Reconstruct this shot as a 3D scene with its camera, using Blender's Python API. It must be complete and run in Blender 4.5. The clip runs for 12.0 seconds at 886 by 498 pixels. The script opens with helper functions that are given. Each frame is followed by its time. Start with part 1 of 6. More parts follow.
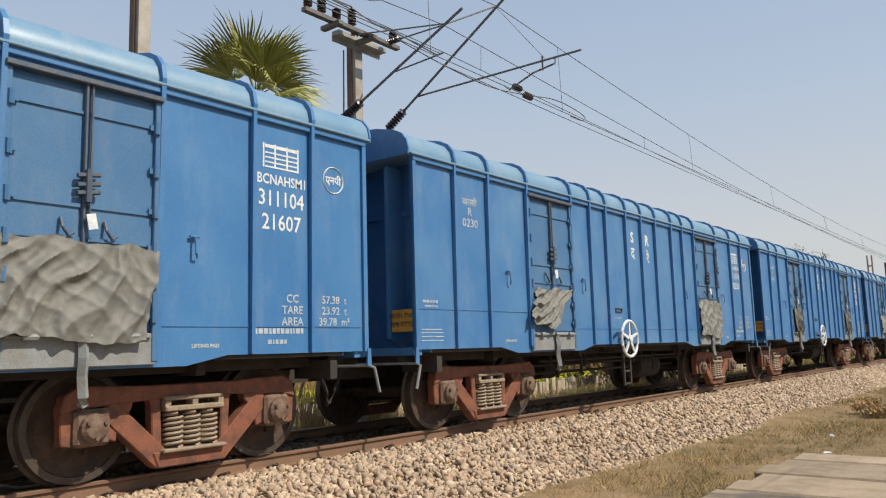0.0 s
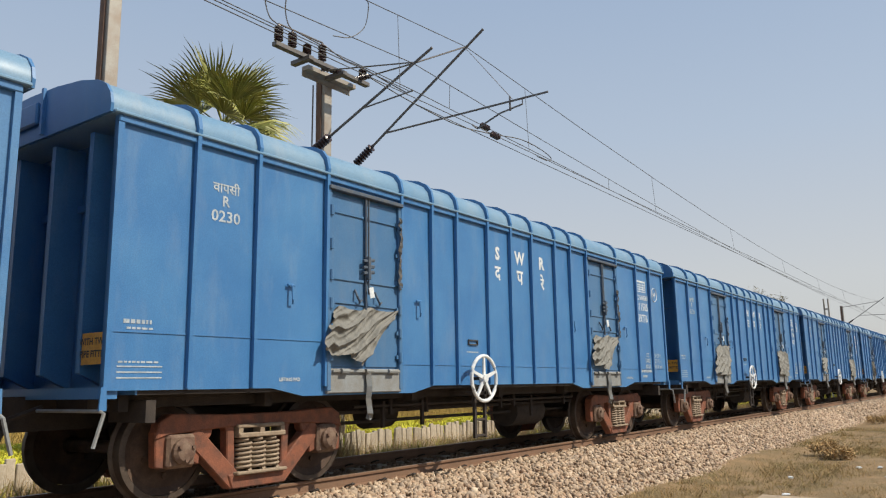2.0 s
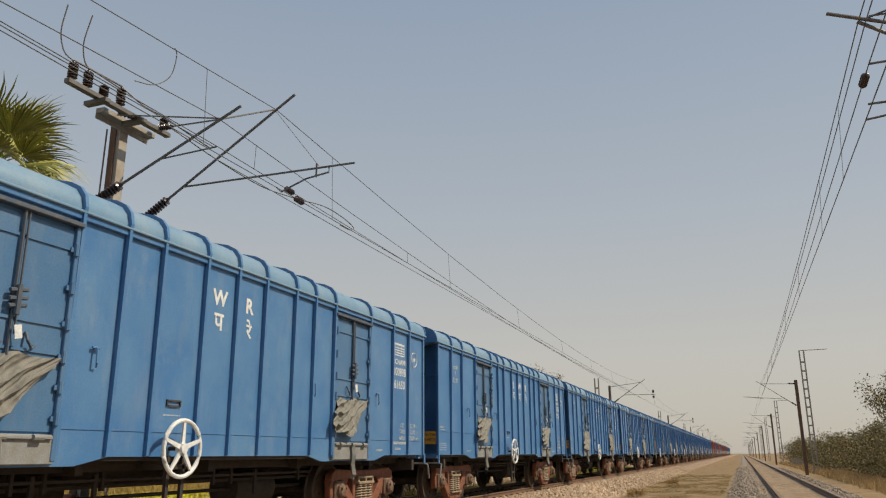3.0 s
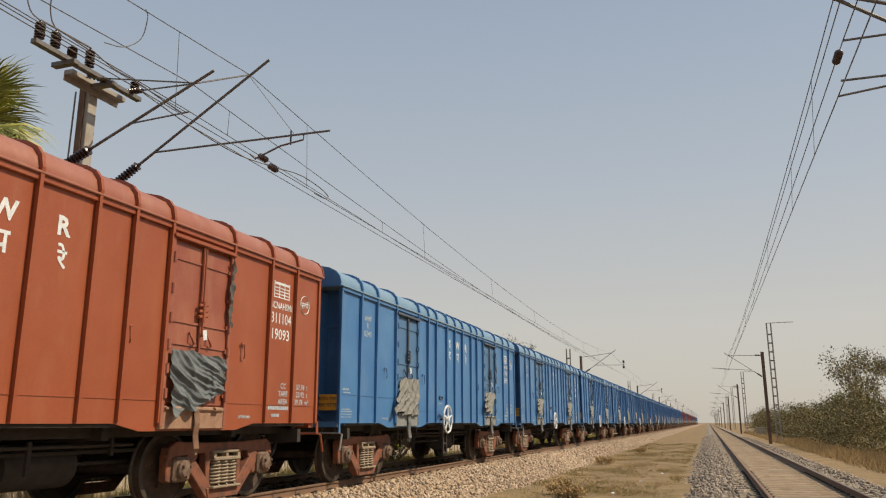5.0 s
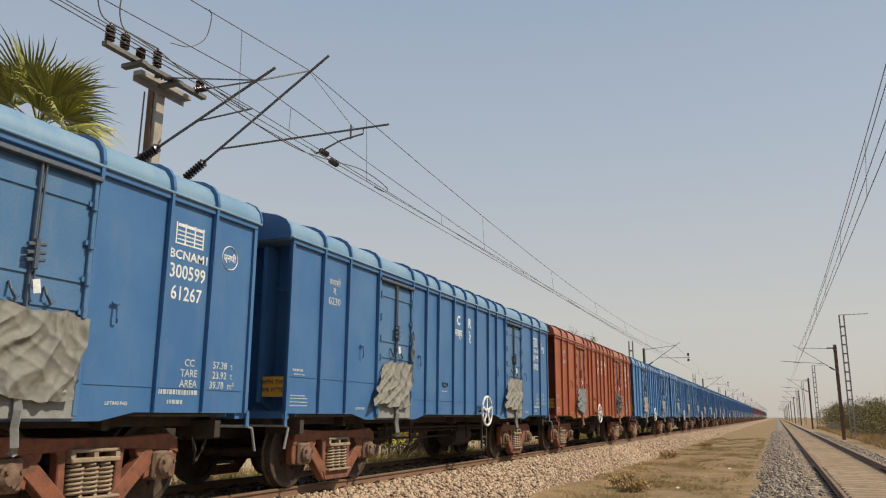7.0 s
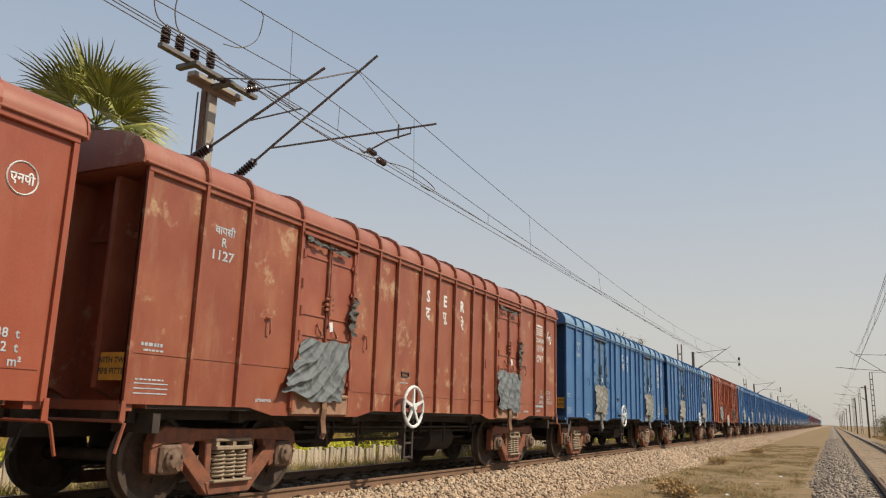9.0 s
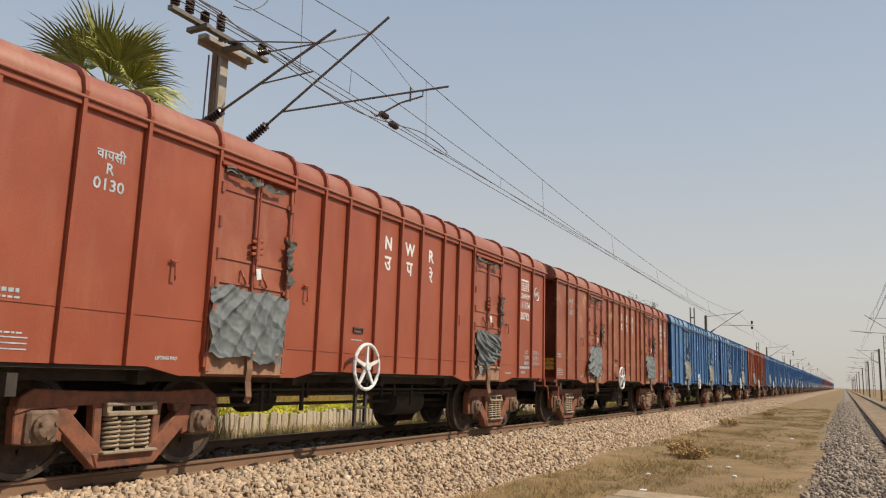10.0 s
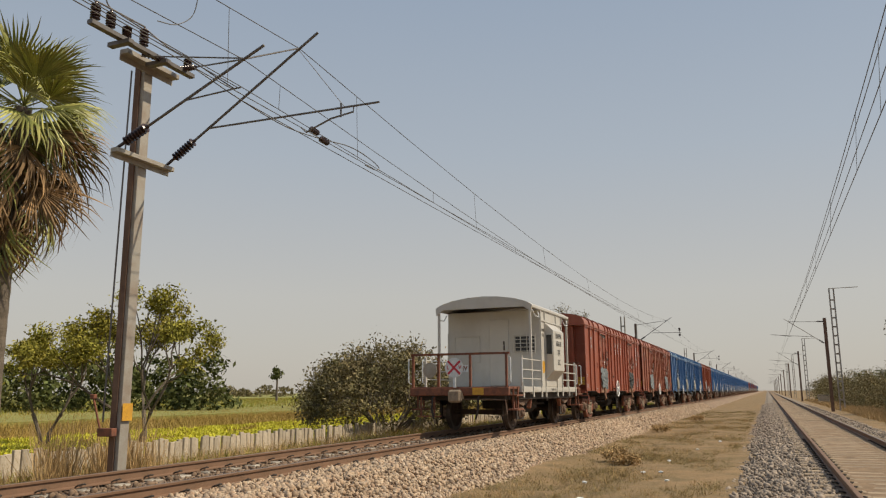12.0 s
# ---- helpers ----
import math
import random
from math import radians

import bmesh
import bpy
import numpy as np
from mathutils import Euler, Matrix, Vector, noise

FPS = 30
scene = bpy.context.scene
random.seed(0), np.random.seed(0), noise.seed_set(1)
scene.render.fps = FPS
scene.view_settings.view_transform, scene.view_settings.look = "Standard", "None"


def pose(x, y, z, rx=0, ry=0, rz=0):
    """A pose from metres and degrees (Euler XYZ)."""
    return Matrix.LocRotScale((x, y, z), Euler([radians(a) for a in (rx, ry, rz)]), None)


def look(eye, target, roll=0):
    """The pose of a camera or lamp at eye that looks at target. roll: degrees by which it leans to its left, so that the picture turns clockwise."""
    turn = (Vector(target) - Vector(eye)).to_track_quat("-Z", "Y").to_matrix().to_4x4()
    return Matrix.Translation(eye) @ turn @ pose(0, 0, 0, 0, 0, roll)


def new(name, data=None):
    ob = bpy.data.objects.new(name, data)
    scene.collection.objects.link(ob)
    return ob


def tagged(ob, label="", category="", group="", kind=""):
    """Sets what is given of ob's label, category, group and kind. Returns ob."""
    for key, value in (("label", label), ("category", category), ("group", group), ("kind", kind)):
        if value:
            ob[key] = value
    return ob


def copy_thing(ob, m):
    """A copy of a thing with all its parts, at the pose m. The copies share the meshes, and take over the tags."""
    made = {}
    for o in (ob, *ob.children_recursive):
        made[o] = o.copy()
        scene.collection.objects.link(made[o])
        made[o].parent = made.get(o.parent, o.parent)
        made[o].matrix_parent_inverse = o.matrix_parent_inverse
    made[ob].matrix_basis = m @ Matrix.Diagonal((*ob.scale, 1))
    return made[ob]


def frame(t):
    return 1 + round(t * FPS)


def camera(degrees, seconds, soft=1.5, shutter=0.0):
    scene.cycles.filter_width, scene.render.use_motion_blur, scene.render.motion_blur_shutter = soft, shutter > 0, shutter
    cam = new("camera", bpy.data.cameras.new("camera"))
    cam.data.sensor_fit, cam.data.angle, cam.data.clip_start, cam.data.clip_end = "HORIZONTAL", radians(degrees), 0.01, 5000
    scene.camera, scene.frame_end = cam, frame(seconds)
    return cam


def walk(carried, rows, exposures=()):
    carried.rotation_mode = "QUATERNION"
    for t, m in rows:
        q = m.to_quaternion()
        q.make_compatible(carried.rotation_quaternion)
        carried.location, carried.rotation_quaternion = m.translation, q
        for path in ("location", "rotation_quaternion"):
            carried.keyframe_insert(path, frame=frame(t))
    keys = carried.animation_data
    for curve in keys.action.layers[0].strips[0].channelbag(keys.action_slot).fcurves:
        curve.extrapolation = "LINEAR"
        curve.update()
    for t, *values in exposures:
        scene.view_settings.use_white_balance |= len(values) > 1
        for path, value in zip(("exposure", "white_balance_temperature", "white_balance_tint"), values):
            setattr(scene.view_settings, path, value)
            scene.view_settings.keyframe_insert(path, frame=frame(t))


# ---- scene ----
cam = camera(60.1, 12.0, soft=1.2)
EYE = 1.08  # above the rail heads of the train's track, whose top is z = 0
# seconds, yaw, pitch, roll: a hand-held camera that stands and pans
ROWS = [
    (0.0, 38.82, 7.49, 1.67),
    (0.5, 37.99, 7.84, 1.23),
    (1.0, 37.22, 8.96, 0.63),
    (1.5, 36.58, 9.51, 0.79),
    (2.0, 36.12, 10.15, 1.00),
    (2.5, 32.88, 11.55, -0.53),
    (3.0, 20.66, 15.08, 0.42),
    (3.2, 17.72, 15.10, 1.54),
    (4.8, 18.04, 13.26, 0.01),
    (5.0, 18.66, 12.83, 0.19),
    (5.5, 19.77, 13.08, 0.09),
    (6.0, 20.81, 12.23, 0.52),
    (6.5, 22.47, 12.39, -0.10),
    (7.0, 23.10, 12.24, -0.33),
    (7.2, 22.95, 12.75, 0.01),
    (8.8, 25.74, 13.36, -2.09),
    (9.0, 26.36, 12.15, -1.59),
    (9.5, 28.73, 10.64, -1.87),
    (10.0, 27.30, 9.42, -1.68),
    (10.5, 26.47, 10.36, -0.77),
    (11.0, 25.61, 11.87, -0.90),
    (11.5, 24.52, 11.12, -0.37),
    (12.0, 22.63, 10.58, 0.35),
]
# stops, white balance
EXPOSURES = [(0.0, 0.38, 6200, 10), (2.4, 0.32, 6250, 10), (3.0, 0.10, 6950, 10), (5.0, 0.21, 6950, 10), (7.0, 0.21, 6700, 10), (9.0, 0.27, 6650, 10), (11.0, 0.18, 6650, 10), (12.0, 0.09, 6800, 10)]
walk(cam, [(t, pose(0, 0, EYE, 90 + pitch, roll, yaw)) for t, yaw, pitch, roll in ROWS], EXPOSURES)

# ---- world and sun ----
SUN_AZ, SUN_EL = 72.0, 49.0  # degrees from +y towards +x; above the horizon
world = bpy.data.worlds.new("sky")
scene.world = world
world.use_nodes = True
wn, wl = world.node_tree.nodes, world.node_tree.links
sky = wn.new("ShaderNodeTexSky")
sky.sky_type, sky.sun_disc = "NISHITA", False
sky.sun_elevation, sky.sun_rotation = radians(SUN_EL), radians(SUN_AZ)
sky.air_density, sky.dust_density, sky.ozone_density, sky.altitude = 1.0, 1.5, 1.5, 0
SKY = 0.09
# dust haze over the clear sky: pale towards the horizon, alike all round
geo = wn.new("ShaderNodeTexCoord")
sep = wn.new("ShaderNodeSeparateXYZ")
wl.new(geo.outputs["Generated"], sep.inputs[0])
dust = wn.new("ShaderNodeValToRGB")
stops = [(0.0, (0.50, 0.475, 0.435)), (0.12, (0.505, 0.50, 0.48)), (0.30, (0.395, 0.45, 0.515)), (0.55, (0.28, 0.36, 0.48)), (1.0, (0.18, 0.26, 0.40))]
while len(dust.color_ramp.elements) < len(stops):
    dust.color_ramp.elements.new(0.5)
for e, (at, col) in zip(dust.color_ramp.elements, stops):
    e.position, e.color = at, (*col, 1)
wl.new(sep.outputs[2], dust.inputs[0])
lift = wn.new("ShaderNodeMixRGB")
lift.blend_type = "MULTIPLY"
lift.inputs[0].default_value = 1
lift.inputs[2].default_value = (1 / SKY, 1 / SKY, 1 / SKY, 1)
wl.new(dust.outputs[0], lift.inputs[1])
haze = wn.new("ShaderNodeMixRGB")
haze.inputs[0].default_value = 0.85
wl.new(lift.outputs[0], haze.inputs[2])
wl.new(sky.outputs[0], haze.inputs[1])
wl.new(haze.outputs[0], wn["Background"].inputs[0])
wn["Background"].inputs[1].default_value = SKY

lamp = bpy.data.lights.new("sun", "SUN")
lamp.energy, lamp.angle, lamp.color = 4.1, radians(0.6), (1.0, 0.885, 0.70)
sun = new("sun", lamp)
toward = Vector((math.sin(radians(SUN_AZ)) * math.cos(radians(SUN_EL)), math.cos(radians(SUN_AZ)) * math.cos(radians(SUN_EL)), math.sin(radians(SUN_EL))))
sun.matrix_world = look(toward * 100, (0, 0, 0))

# ---- materials ----
def material(name, base, rough=0.6, metal=0.0, other=None, scale=4.0, amount=0.5, grain=60.0, bump=0.15, depth=0.01, streak=None, spec=0.5):
    """base to other by a broad noise, darkened and lightened by a fine one, with a fine relief; streak stretches the broad noise along z."""
    m = bpy.data.materials.new(name)
    m.use_nodes = True
    n, l = m.node_tree.nodes, m.node_tree.links
    b = n["Principled BSDF"]
    b.inputs["Roughness"].default_value, b.inputs["Metallic"].default_value = rough, metal
    b.inputs["Specular IOR Level"].default_value = spec
    co = n.new("ShaderNodeTexCoord")
    mp = n.new("ShaderNodeMapping")
    l.new(co.outputs["Object"], mp.inputs[0])
    mp.inputs["Scale"].default_value = (1, 1, streak if streak else 1)
    broad = n.new("ShaderNodeTexNoise")
    broad.inputs["Scale"].default_value, broad.inputs["Detail"].default_value, broad.inputs["Roughness"].default_value = scale, 6, 0.62
    l.new(mp.outputs[0], broad.inputs["Vector"])
    ramp = n.new("ShaderNodeMapRange")
    ramp.inputs[1].default_value, ramp.inputs[2].default_value = 0.38, 0.66
    l.new(broad.outputs[0], ramp.inputs[0])
    mul = n.new("ShaderNodeMath")
    mul.operation = "MULTIPLY"
    mul.inputs[1].default_value = amount
    l.new(ramp.outputs[0], mul.inputs[0])
    mix = n.new("ShaderNodeMixRGB")
    mix.inputs[1].default_value = (*base, 1)
    mix.inputs[2].default_value = (*(other or [c * 0.7 for c in base]), 1)
    l.new(mul.outputs[0], mix.inputs[0])
    fine = n.new("ShaderNodeTexNoise")
    fine.inputs["Scale"].default_value, fine.inputs["Detail"].default_value = grain, 4
    l.new(co.outputs["Object"], fine.inputs["Vector"])
    fr = n.new("ShaderNodeMapRange")
    fr.inputs[1].default_value, fr.inputs[2].default_value, fr.inputs[3].default_value, fr.inputs[4].default_value = 0.3, 0.7, 0.86, 1.12
    l.new(fine.outputs[0], fr.inputs[0])
    tint = n.new("ShaderNodeMixRGB")
    tint.blend_type = "MULTIPLY"
    tint.inputs[0].default_value = 1
    l.new(mix.outputs[0], tint.inputs[1])
    l.new(fr.outputs[0], tint.inputs[2])
    l.new(tint.outputs[0], b.inputs["Base Color"])
    bp = n.new("ShaderNodeBump")
    bp.inputs["Strength"].default_value, bp.inputs["Distance"].default_value = bump, depth
    l.new(fine.outputs[0], bp.inputs["Height"])
    l.new(bp.outputs[0], b.inputs["Normal"])
    return m


def random_tint(m, low=0.7, high=1.25, island=False):
    """Varies the colour from piece to piece."""
    n, l = m.node_tree.nodes, m.node_tree.links
    b = n["Principled BSDF"]
    src = b.inputs["Base Color"].links[0].from_socket
    if island:
        out = n.new("ShaderNodeNewGeometry").outputs["Random Per Island"]
    else:
        out = n.new("ShaderNodeObjectInfo").outputs["Random"]
    mr = n.new("ShaderNodeMapRange")
    mr.inputs[3].default_value, mr.inputs[4].default_value = low, high
    l.new(out, mr.inputs[0])
    mx = n.new("ShaderNodeMixRGB")
    mx.blend_type = "MULTIPLY"
    mx.inputs[0].default_value = 1
    l.new(src, mx.inputs[1])
    l.new(mr.outputs[0], mx.inputs[2])
    l.new(mx.outputs[0], b.inputs["Base Color"])
    return m


def paint_coat(name, base, faded, dirt, worn=None, worn_share=0.0):
    """Wagon paint: chalky fading in broad clouds, dust streaks running down, scratches, uneven sheet relief."""
    m = material(name, base, 0.42, 0.0, faded, 1.1, 0.75, 90, 0.05, 0.004, spec=0.5)
    n, l = m.node_tree.nodes, m.node_tree.links
    b = n["Principled BSDF"]
    b.inputs["Sheen Weight"].default_value, b.inputs["Sheen Roughness"].default_value = 0.07, 0.4
    b.inputs["Sheen Tint"].default_value = (0.9, 0.84, 0.74, 1)
    src = b.inputs["Base Color"].links[0].from_socket
    co = n.new("ShaderNodeTexCoord")
    mp = n.new("ShaderNodeMapping")
    mp.inputs["Scale"].default_value = (1.6, 2.1, 0.55)
    l.new(co.outputs["Object"], mp.inputs[0])
    st = n.new("ShaderNodeTexNoise")
    st.inputs["Scale"].default_value, st.inputs["Detail"].default_value, st.inputs["Roughness"].default_value = 1.6, 8, 0.7
    l.new(mp.outputs[0], st.inputs["Vector"])
    rr = n.new("ShaderNodeMapRange")
    rr.inputs[1].default_value, rr.inputs[2].default_value, rr.inputs[4].default_value = 0.5, 0.8, 0.38
    l.new(st.outputs[0], rr.inputs[0])
    mx = n.new("ShaderNodeMixRGB")
    mx.inputs[2].default_value = (*dirt, 1)
    l.new(rr.outputs[0], mx.inputs[0])
    l.new(src, mx.inputs[1])
    l.new(mx.outputs[0], b.inputs["Base Color"])
    if worn:
        # rubbed patches where the paint has gone
        pn = n.new("ShaderNodeTexNoise")
        pn.inputs["Scale"].default_value, pn.inputs["Detail"].default_value, pn.inputs["Roughness"].default_value = 1.7, 9, 0.72
        l.new(co.outputs["Object"], pn.inputs["Vector"])
        pr = n.new("ShaderNodeMapRange")
        pr.inputs[1].default_value, pr.inputs[2].default_value, pr.inputs[4].default_value = 0.57, 0.66, worn_share
        l.new(pn.outputs[0], pr.inputs[0])
        px = n.new("ShaderNodeMixRGB")
        px.inputs[2].default_value = (*worn, 1)
        l.new(pr.outputs[0], px.inputs[0])
        l.new(mx.outputs[0], px.inputs[1])
        l.new(px.outputs[0], b.inputs["Base Color"])
    wv = n.new("ShaderNodeTexNoise")
    wv.inputs["Scale"].default_value, wv.inputs["Detail"].default_value = 1.1, 1
    l.new(co.outputs["Object"], wv.inputs["Vector"])
    bp = n.new("ShaderNodeBump")
    bp.inputs["Strength"].default_value, bp.inputs["Distance"].default_value = 0.35, 0.05
    l.new(wv.outputs[0], bp.inputs["Height"])
    old = b.inputs["Normal"].links[0].from_node
    l.new(bp.outputs[0], old.inputs["Normal"])
    rg = n.new("ShaderNodeMapRange")
    rg.inputs[3].default_value, rg.inputs[4].default_value = 0.30, 0.56
    l.new(st.outputs[0], rg.inputs[0])
    l.new(rg.outputs[0], b.inputs["Roughness"])
    return m


BLUE = paint_coat("blue_wagon_paint", (0.043, 0.158, 0.37), (0.07, 0.21, 0.425), (0.21, 0.29, 0.39))
BLUE_OLD = paint_coat("faded_blue_wagon_paint", (0.046, 0.16, 0.37), (0.095, 0.225, 0.41), (0.25, 0.30, 0.36), (0.30, 0.37, 0.43), 0.12)
BLUE_DEEP = paint_coat("deep_blue_wagon_paint", (0.035, 0.125, 0.30), (0.06, 0.165, 0.34), (0.15, 0.20, 0.27))
RED = paint_coat("red_oxide_wagon_paint", (0.26, 0.060, 0.030), (0.32, 0.082, 0.042), (0.36, 0.16, 0.095))
RED_FRESH = paint_coat("bright_red_oxide_wagon_paint", (0.27, 0.062, 0.022), (0.32, 0.082, 0.032), (0.36, 0.16, 0.08))
RED_OLD = paint_coat("worn_red_oxide_wagon_paint", (0.225, 0.06, 0.033), (0.31, 0.105, 0.056), (0.44, 0.29, 0.17), (0.50, 0.36, 0.22), 0.7)
SILVER = paint_coat("aluminium_van_paint", (0.47, 0.455, 0.42), (0.54, 0.52, 0.475), (0.36, 0.31, 0.25))
DOOR_BLUE = paint_coat("grimy_blue_door_paint", (0.05, 0.145, 0.30), (0.09, 0.185, 0.32), (0.20, 0.23, 0.25))
DOOR_RED = paint_coat("grimy_red_door_paint", (0.25, 0.065, 0.038), (0.36, 0.13, 0.075), (0.44, 0.30, 0.19))
# roofs: dust, plus the sun's gloss painted in as a paler base than the sides
ROOF_BLUE = paint_coat("dusty_sunlit_blue_roof_paint", (0.13, 0.25, 0.38), (0.21, 0.32, 0.42), (0.38, 0.39, 0.38))
ROOF_RED = paint_coat("dusty_sunlit_red_roof_paint", (0.29, 0.095, 0.058), (0.35, 0.145, 0.095), (0.42, 0.28, 0.20))
WHITE = material("white_stencil_paint", (0.72, 0.74, 0.74), 0.6, 0, (0.45, 0.5, 0.55), 9, 0.7)
PRINT = material("worn_stencil_paint", (0.46, 0.52, 0.56), 0.65, 0, (0.24, 0.30, 0.36), 9, 0.8)
BLACK = material("black_stencil_paint", (0.03, 0.03, 0.03), 0.6, 0, (0.09, 0.09, 0.09), 9, 0.6)
YELLOW = material("yellow_plate_paint", (0.62, 0.33, 0.03), 0.55, 0, (0.4, 0.2, 0.04), 12, 0.6)
SIGNRED = material("red_sign_paint", (0.5, 0.03, 0.05), 0.5)
TARP = material("grey_tarpaulin_cloth", (0.185, 0.18, 0.16), 0.65, 0, (0.12, 0.12, 0.11), 5, 0.8, 140, 0.3)
TARP_DARK = material("dark_grey_tarpaulin_cloth", (0.13, 0.15, 0.16), 0.7, 0, (0.07, 0.08, 0.09), 5, 0.8, 140, 0.3)
RAG = material("blackened_sealing_cloth", (0.06, 0.06, 0.058), 0.85, 0, (0.13, 0.125, 0.115), 9, 0.8)
FLAP = material("dusty_flap_steel", (0.24, 0.26, 0.27), 0.7, 0, (0.19, 0.18, 0.16), 6, 0.8)
FLAP_RED = material("rusty_flap_steel", (0.33, 0.20, 0.13), 0.75, 0, (0.22, 0.11, 0.07), 6, 0.8)
BOLT = material("grimy_bolt_steel", (0.055, 0.085, 0.13), 0.6, 0.1, (0.11, 0.115, 0.12), 9, 0.8)
BOGIE = material("rust_red_cast_steel", (0.235, 0.082, 0.043), 0.75, 0, (0.09, 0.045, 0.032), 7, 0.85, 70, 0.4)
GRIME = material("dark_oily_steel", (0.03, 0.024, 0.021), 0.85, 0, (0.055, 0.042, 0.033), 6, 0.7, 70, 0.3)
SPRING = material("dusty_spring_steel", (0.30, 0.235, 0.165), 0.75, 0, (0.17, 0.12, 0.085), 12, 0.7)
AXLEBOX = material("dusty_axlebox_steel", (0.11, 0.062, 0.043), 0.8, 0, (0.22, 0.155, 0.11), 10, 0.8)
WHEEL = material("brown_wheel_steel", (0.045, 0.028, 0.02), 0.85, 0.0, (0.11, 0.068, 0.045), 5, 0.8)
TREAD = material("worn_tread_steel", (0.10, 0.078, 0.062), 0.55, 0.4, (0.06, 0.042, 0.032), 8, 0.8)
RAIL = material("rusty_rail_steel", (0.17, 0.10, 0.06), 0.7, 0.1, (0.23, 0.13, 0.08), 3, 0.7)
RAILTOP = material("worn_rail_head", (0.21, 0.16, 0.125), 0.45, 0.6, (0.16, 0.11, 0.08), 2, 0.7)
CONCRETE = random_tint(material("weathered_concrete", (0.40, 0.36, 0.30), 0.9, 0, (0.27, 0.235, 0.19), 3, 0.8, 70, 0.4, 0.01), 0.75, 1.15)
TANCON = random_tint(material("tan_weathered_concrete", (0.36, 0.275, 0.185), 0.92, 0, (0.22, 0.165, 0.11), 3, 0.85, 50, 0.5, 0.01), 0.8, 1.15)
PALECON = random_tint(material("pale_concrete_slab", (0.52, 0.45, 0.35), 0.9, 0, (0.34, 0.28, 0.20), 4, 0.8, 60, 0.4, 0.01), 0.75, 1.1)
GALV = material("galvanised_mast_steel", (0.36, 0.34, 0.30), 0.6, 0.3, (0.24, 0.17, 0.12), 3, 0.6)
RUSTMAST = material("rust_brown_mast_steel", (0.13, 0.075, 0.05), 0.75, 0.1, (0.20, 0.12, 0.08), 4, 0.7)
TUBE = material("dark_bracket_tube", (0.16, 0.15, 0.145), 0.55, 0.4, (0.10, 0.085, 0.075), 8, 0.6)
PORCELAIN = material("brown_porcelain", (0.045, 0.025, 0.022), 0.25, 0, (0.06, 0.04, 0.035), 8, 0.5)
WIRE = material("dull_copper_wire", (0.13, 0.125, 0.12), 0.6, 0.3)
GLASS = material("dark_window_glass", (0.02, 0.022, 0.025), 0.12)
def piece_colours(m, stops):
    """Lays a colour of its own on each loose piece, over the material's grain."""
    n, l = m.node_tree.nodes, m.node_tree.links
    b = n["Principled BSDF"]
    ramp = n.new("ShaderNodeValToRGB")
    ramp.color_ramp.interpolation = "LINEAR"
    while len(ramp.color_ramp.elements) < len(stops):
        ramp.color_ramp.elements.new(0.5)
    for i, (e, c) in enumerate(zip(ramp.color_ramp.elements, stops)):
        e.position, e.color = i / (len(stops) - 1), (*c, 1)
    l.new(n.new("ShaderNodeNewGeometry").outputs["Random Per Island"], ramp.inputs[0])
    mix = b.inputs["Base Color"].links[0].from_node
    l.new(ramp.outputs[0], mix.inputs[1])
    return m


STONE = piece_colours(material("ballast_stone", (0.4, 0.3, 0.2), 0.9, 0, (0.3, 0.2, 0.15), 5, 0.8, 40, 0.3), [(0.22, 0.155, 0.105), (0.42, 0.31, 0.21), (0.34, 0.265, 0.20), (0.49, 0.365, 0.245), (0.38, 0.255, 0.17), (0.60, 0.485, 0.355)])
STONE_BROWN = piece_colours(material("oil_browned_ballast_stone", (0.2, 0.13, 0.08), 0.9, 0, (0.13, 0.085, 0.055), 5, 0.8, 40, 0.3), [(0.10, 0.065, 0.042), (0.22, 0.145, 0.09), (0.16, 0.105, 0.07), (0.30, 0.21, 0.14)])
BED = material("ballast_bed", (0.34, 0.245, 0.17), 0.95, 0, (0.13, 0.09, 0.065), 16, 0.9, 26, 1.0, 0.06)
STONE_GREY = random_tint(material("grey_ballast_stone", (0.30, 0.24, 0.185), 0.9, 0, (0.23, 0.19, 0.155), 5, 0.8, 40, 0.3), 0.6, 1.45, island=True)
BED_GREY = material("grey_ballast_bed", (0.27, 0.22, 0.17), 0.95, 0, (0.17, 0.14, 0.11), 14, 0.9, 22, 1.0, 0.05)
DIRT = material("dusty_track_dirt", (0.26, 0.175, 0.10), 0.95, 0, (0.14, 0.092, 0.055), 4, 0.8, 30, 0.6, 0.02)
EARTH = material("dry_grassy_earth", (0.27, 0.175, 0.085), 0.95, 0, (0.15, 0.105, 0.045), 1.3, 0.95, 16, 0.9, 0.04)
BLADE = random_tint(material("dry_grass_blade", (0.315, 0.23, 0.095), 0.85, 0, (0.20, 0.17, 0.06), 0.8, 0.9), 0.6, 1.3, island=True)
STRAW = random_tint(material("straw_reed_blade", (0.52, 0.35, 0.16), 0.85, 0, (0.33, 0.22, 0.09), 2, 0.9), 0.55, 1.3, island=True)
CROP = random_tint(material("green_crop_leaf", (0.23, 0.25, 0.04), 0.85, 0, (0.36, 0.25, 0.07), 0.15, 0.9, spec=0.15), 0.7, 1.3, island=True)
GOLD = random_tint(material("ripening_crop_leaf", (0.40, 0.27, 0.08), 0.85, 0, (0.29, 0.23, 0.06), 0.2, 0.9, spec=0.15), 0.7, 1.25, island=True)
FIELD = material("far_green_field", (0.20, 0.22, 0.05), 0.95, 0, (0.30, 0.24, 0.075), 0.03, 0.9, 2.0, 0.8, 0.2)
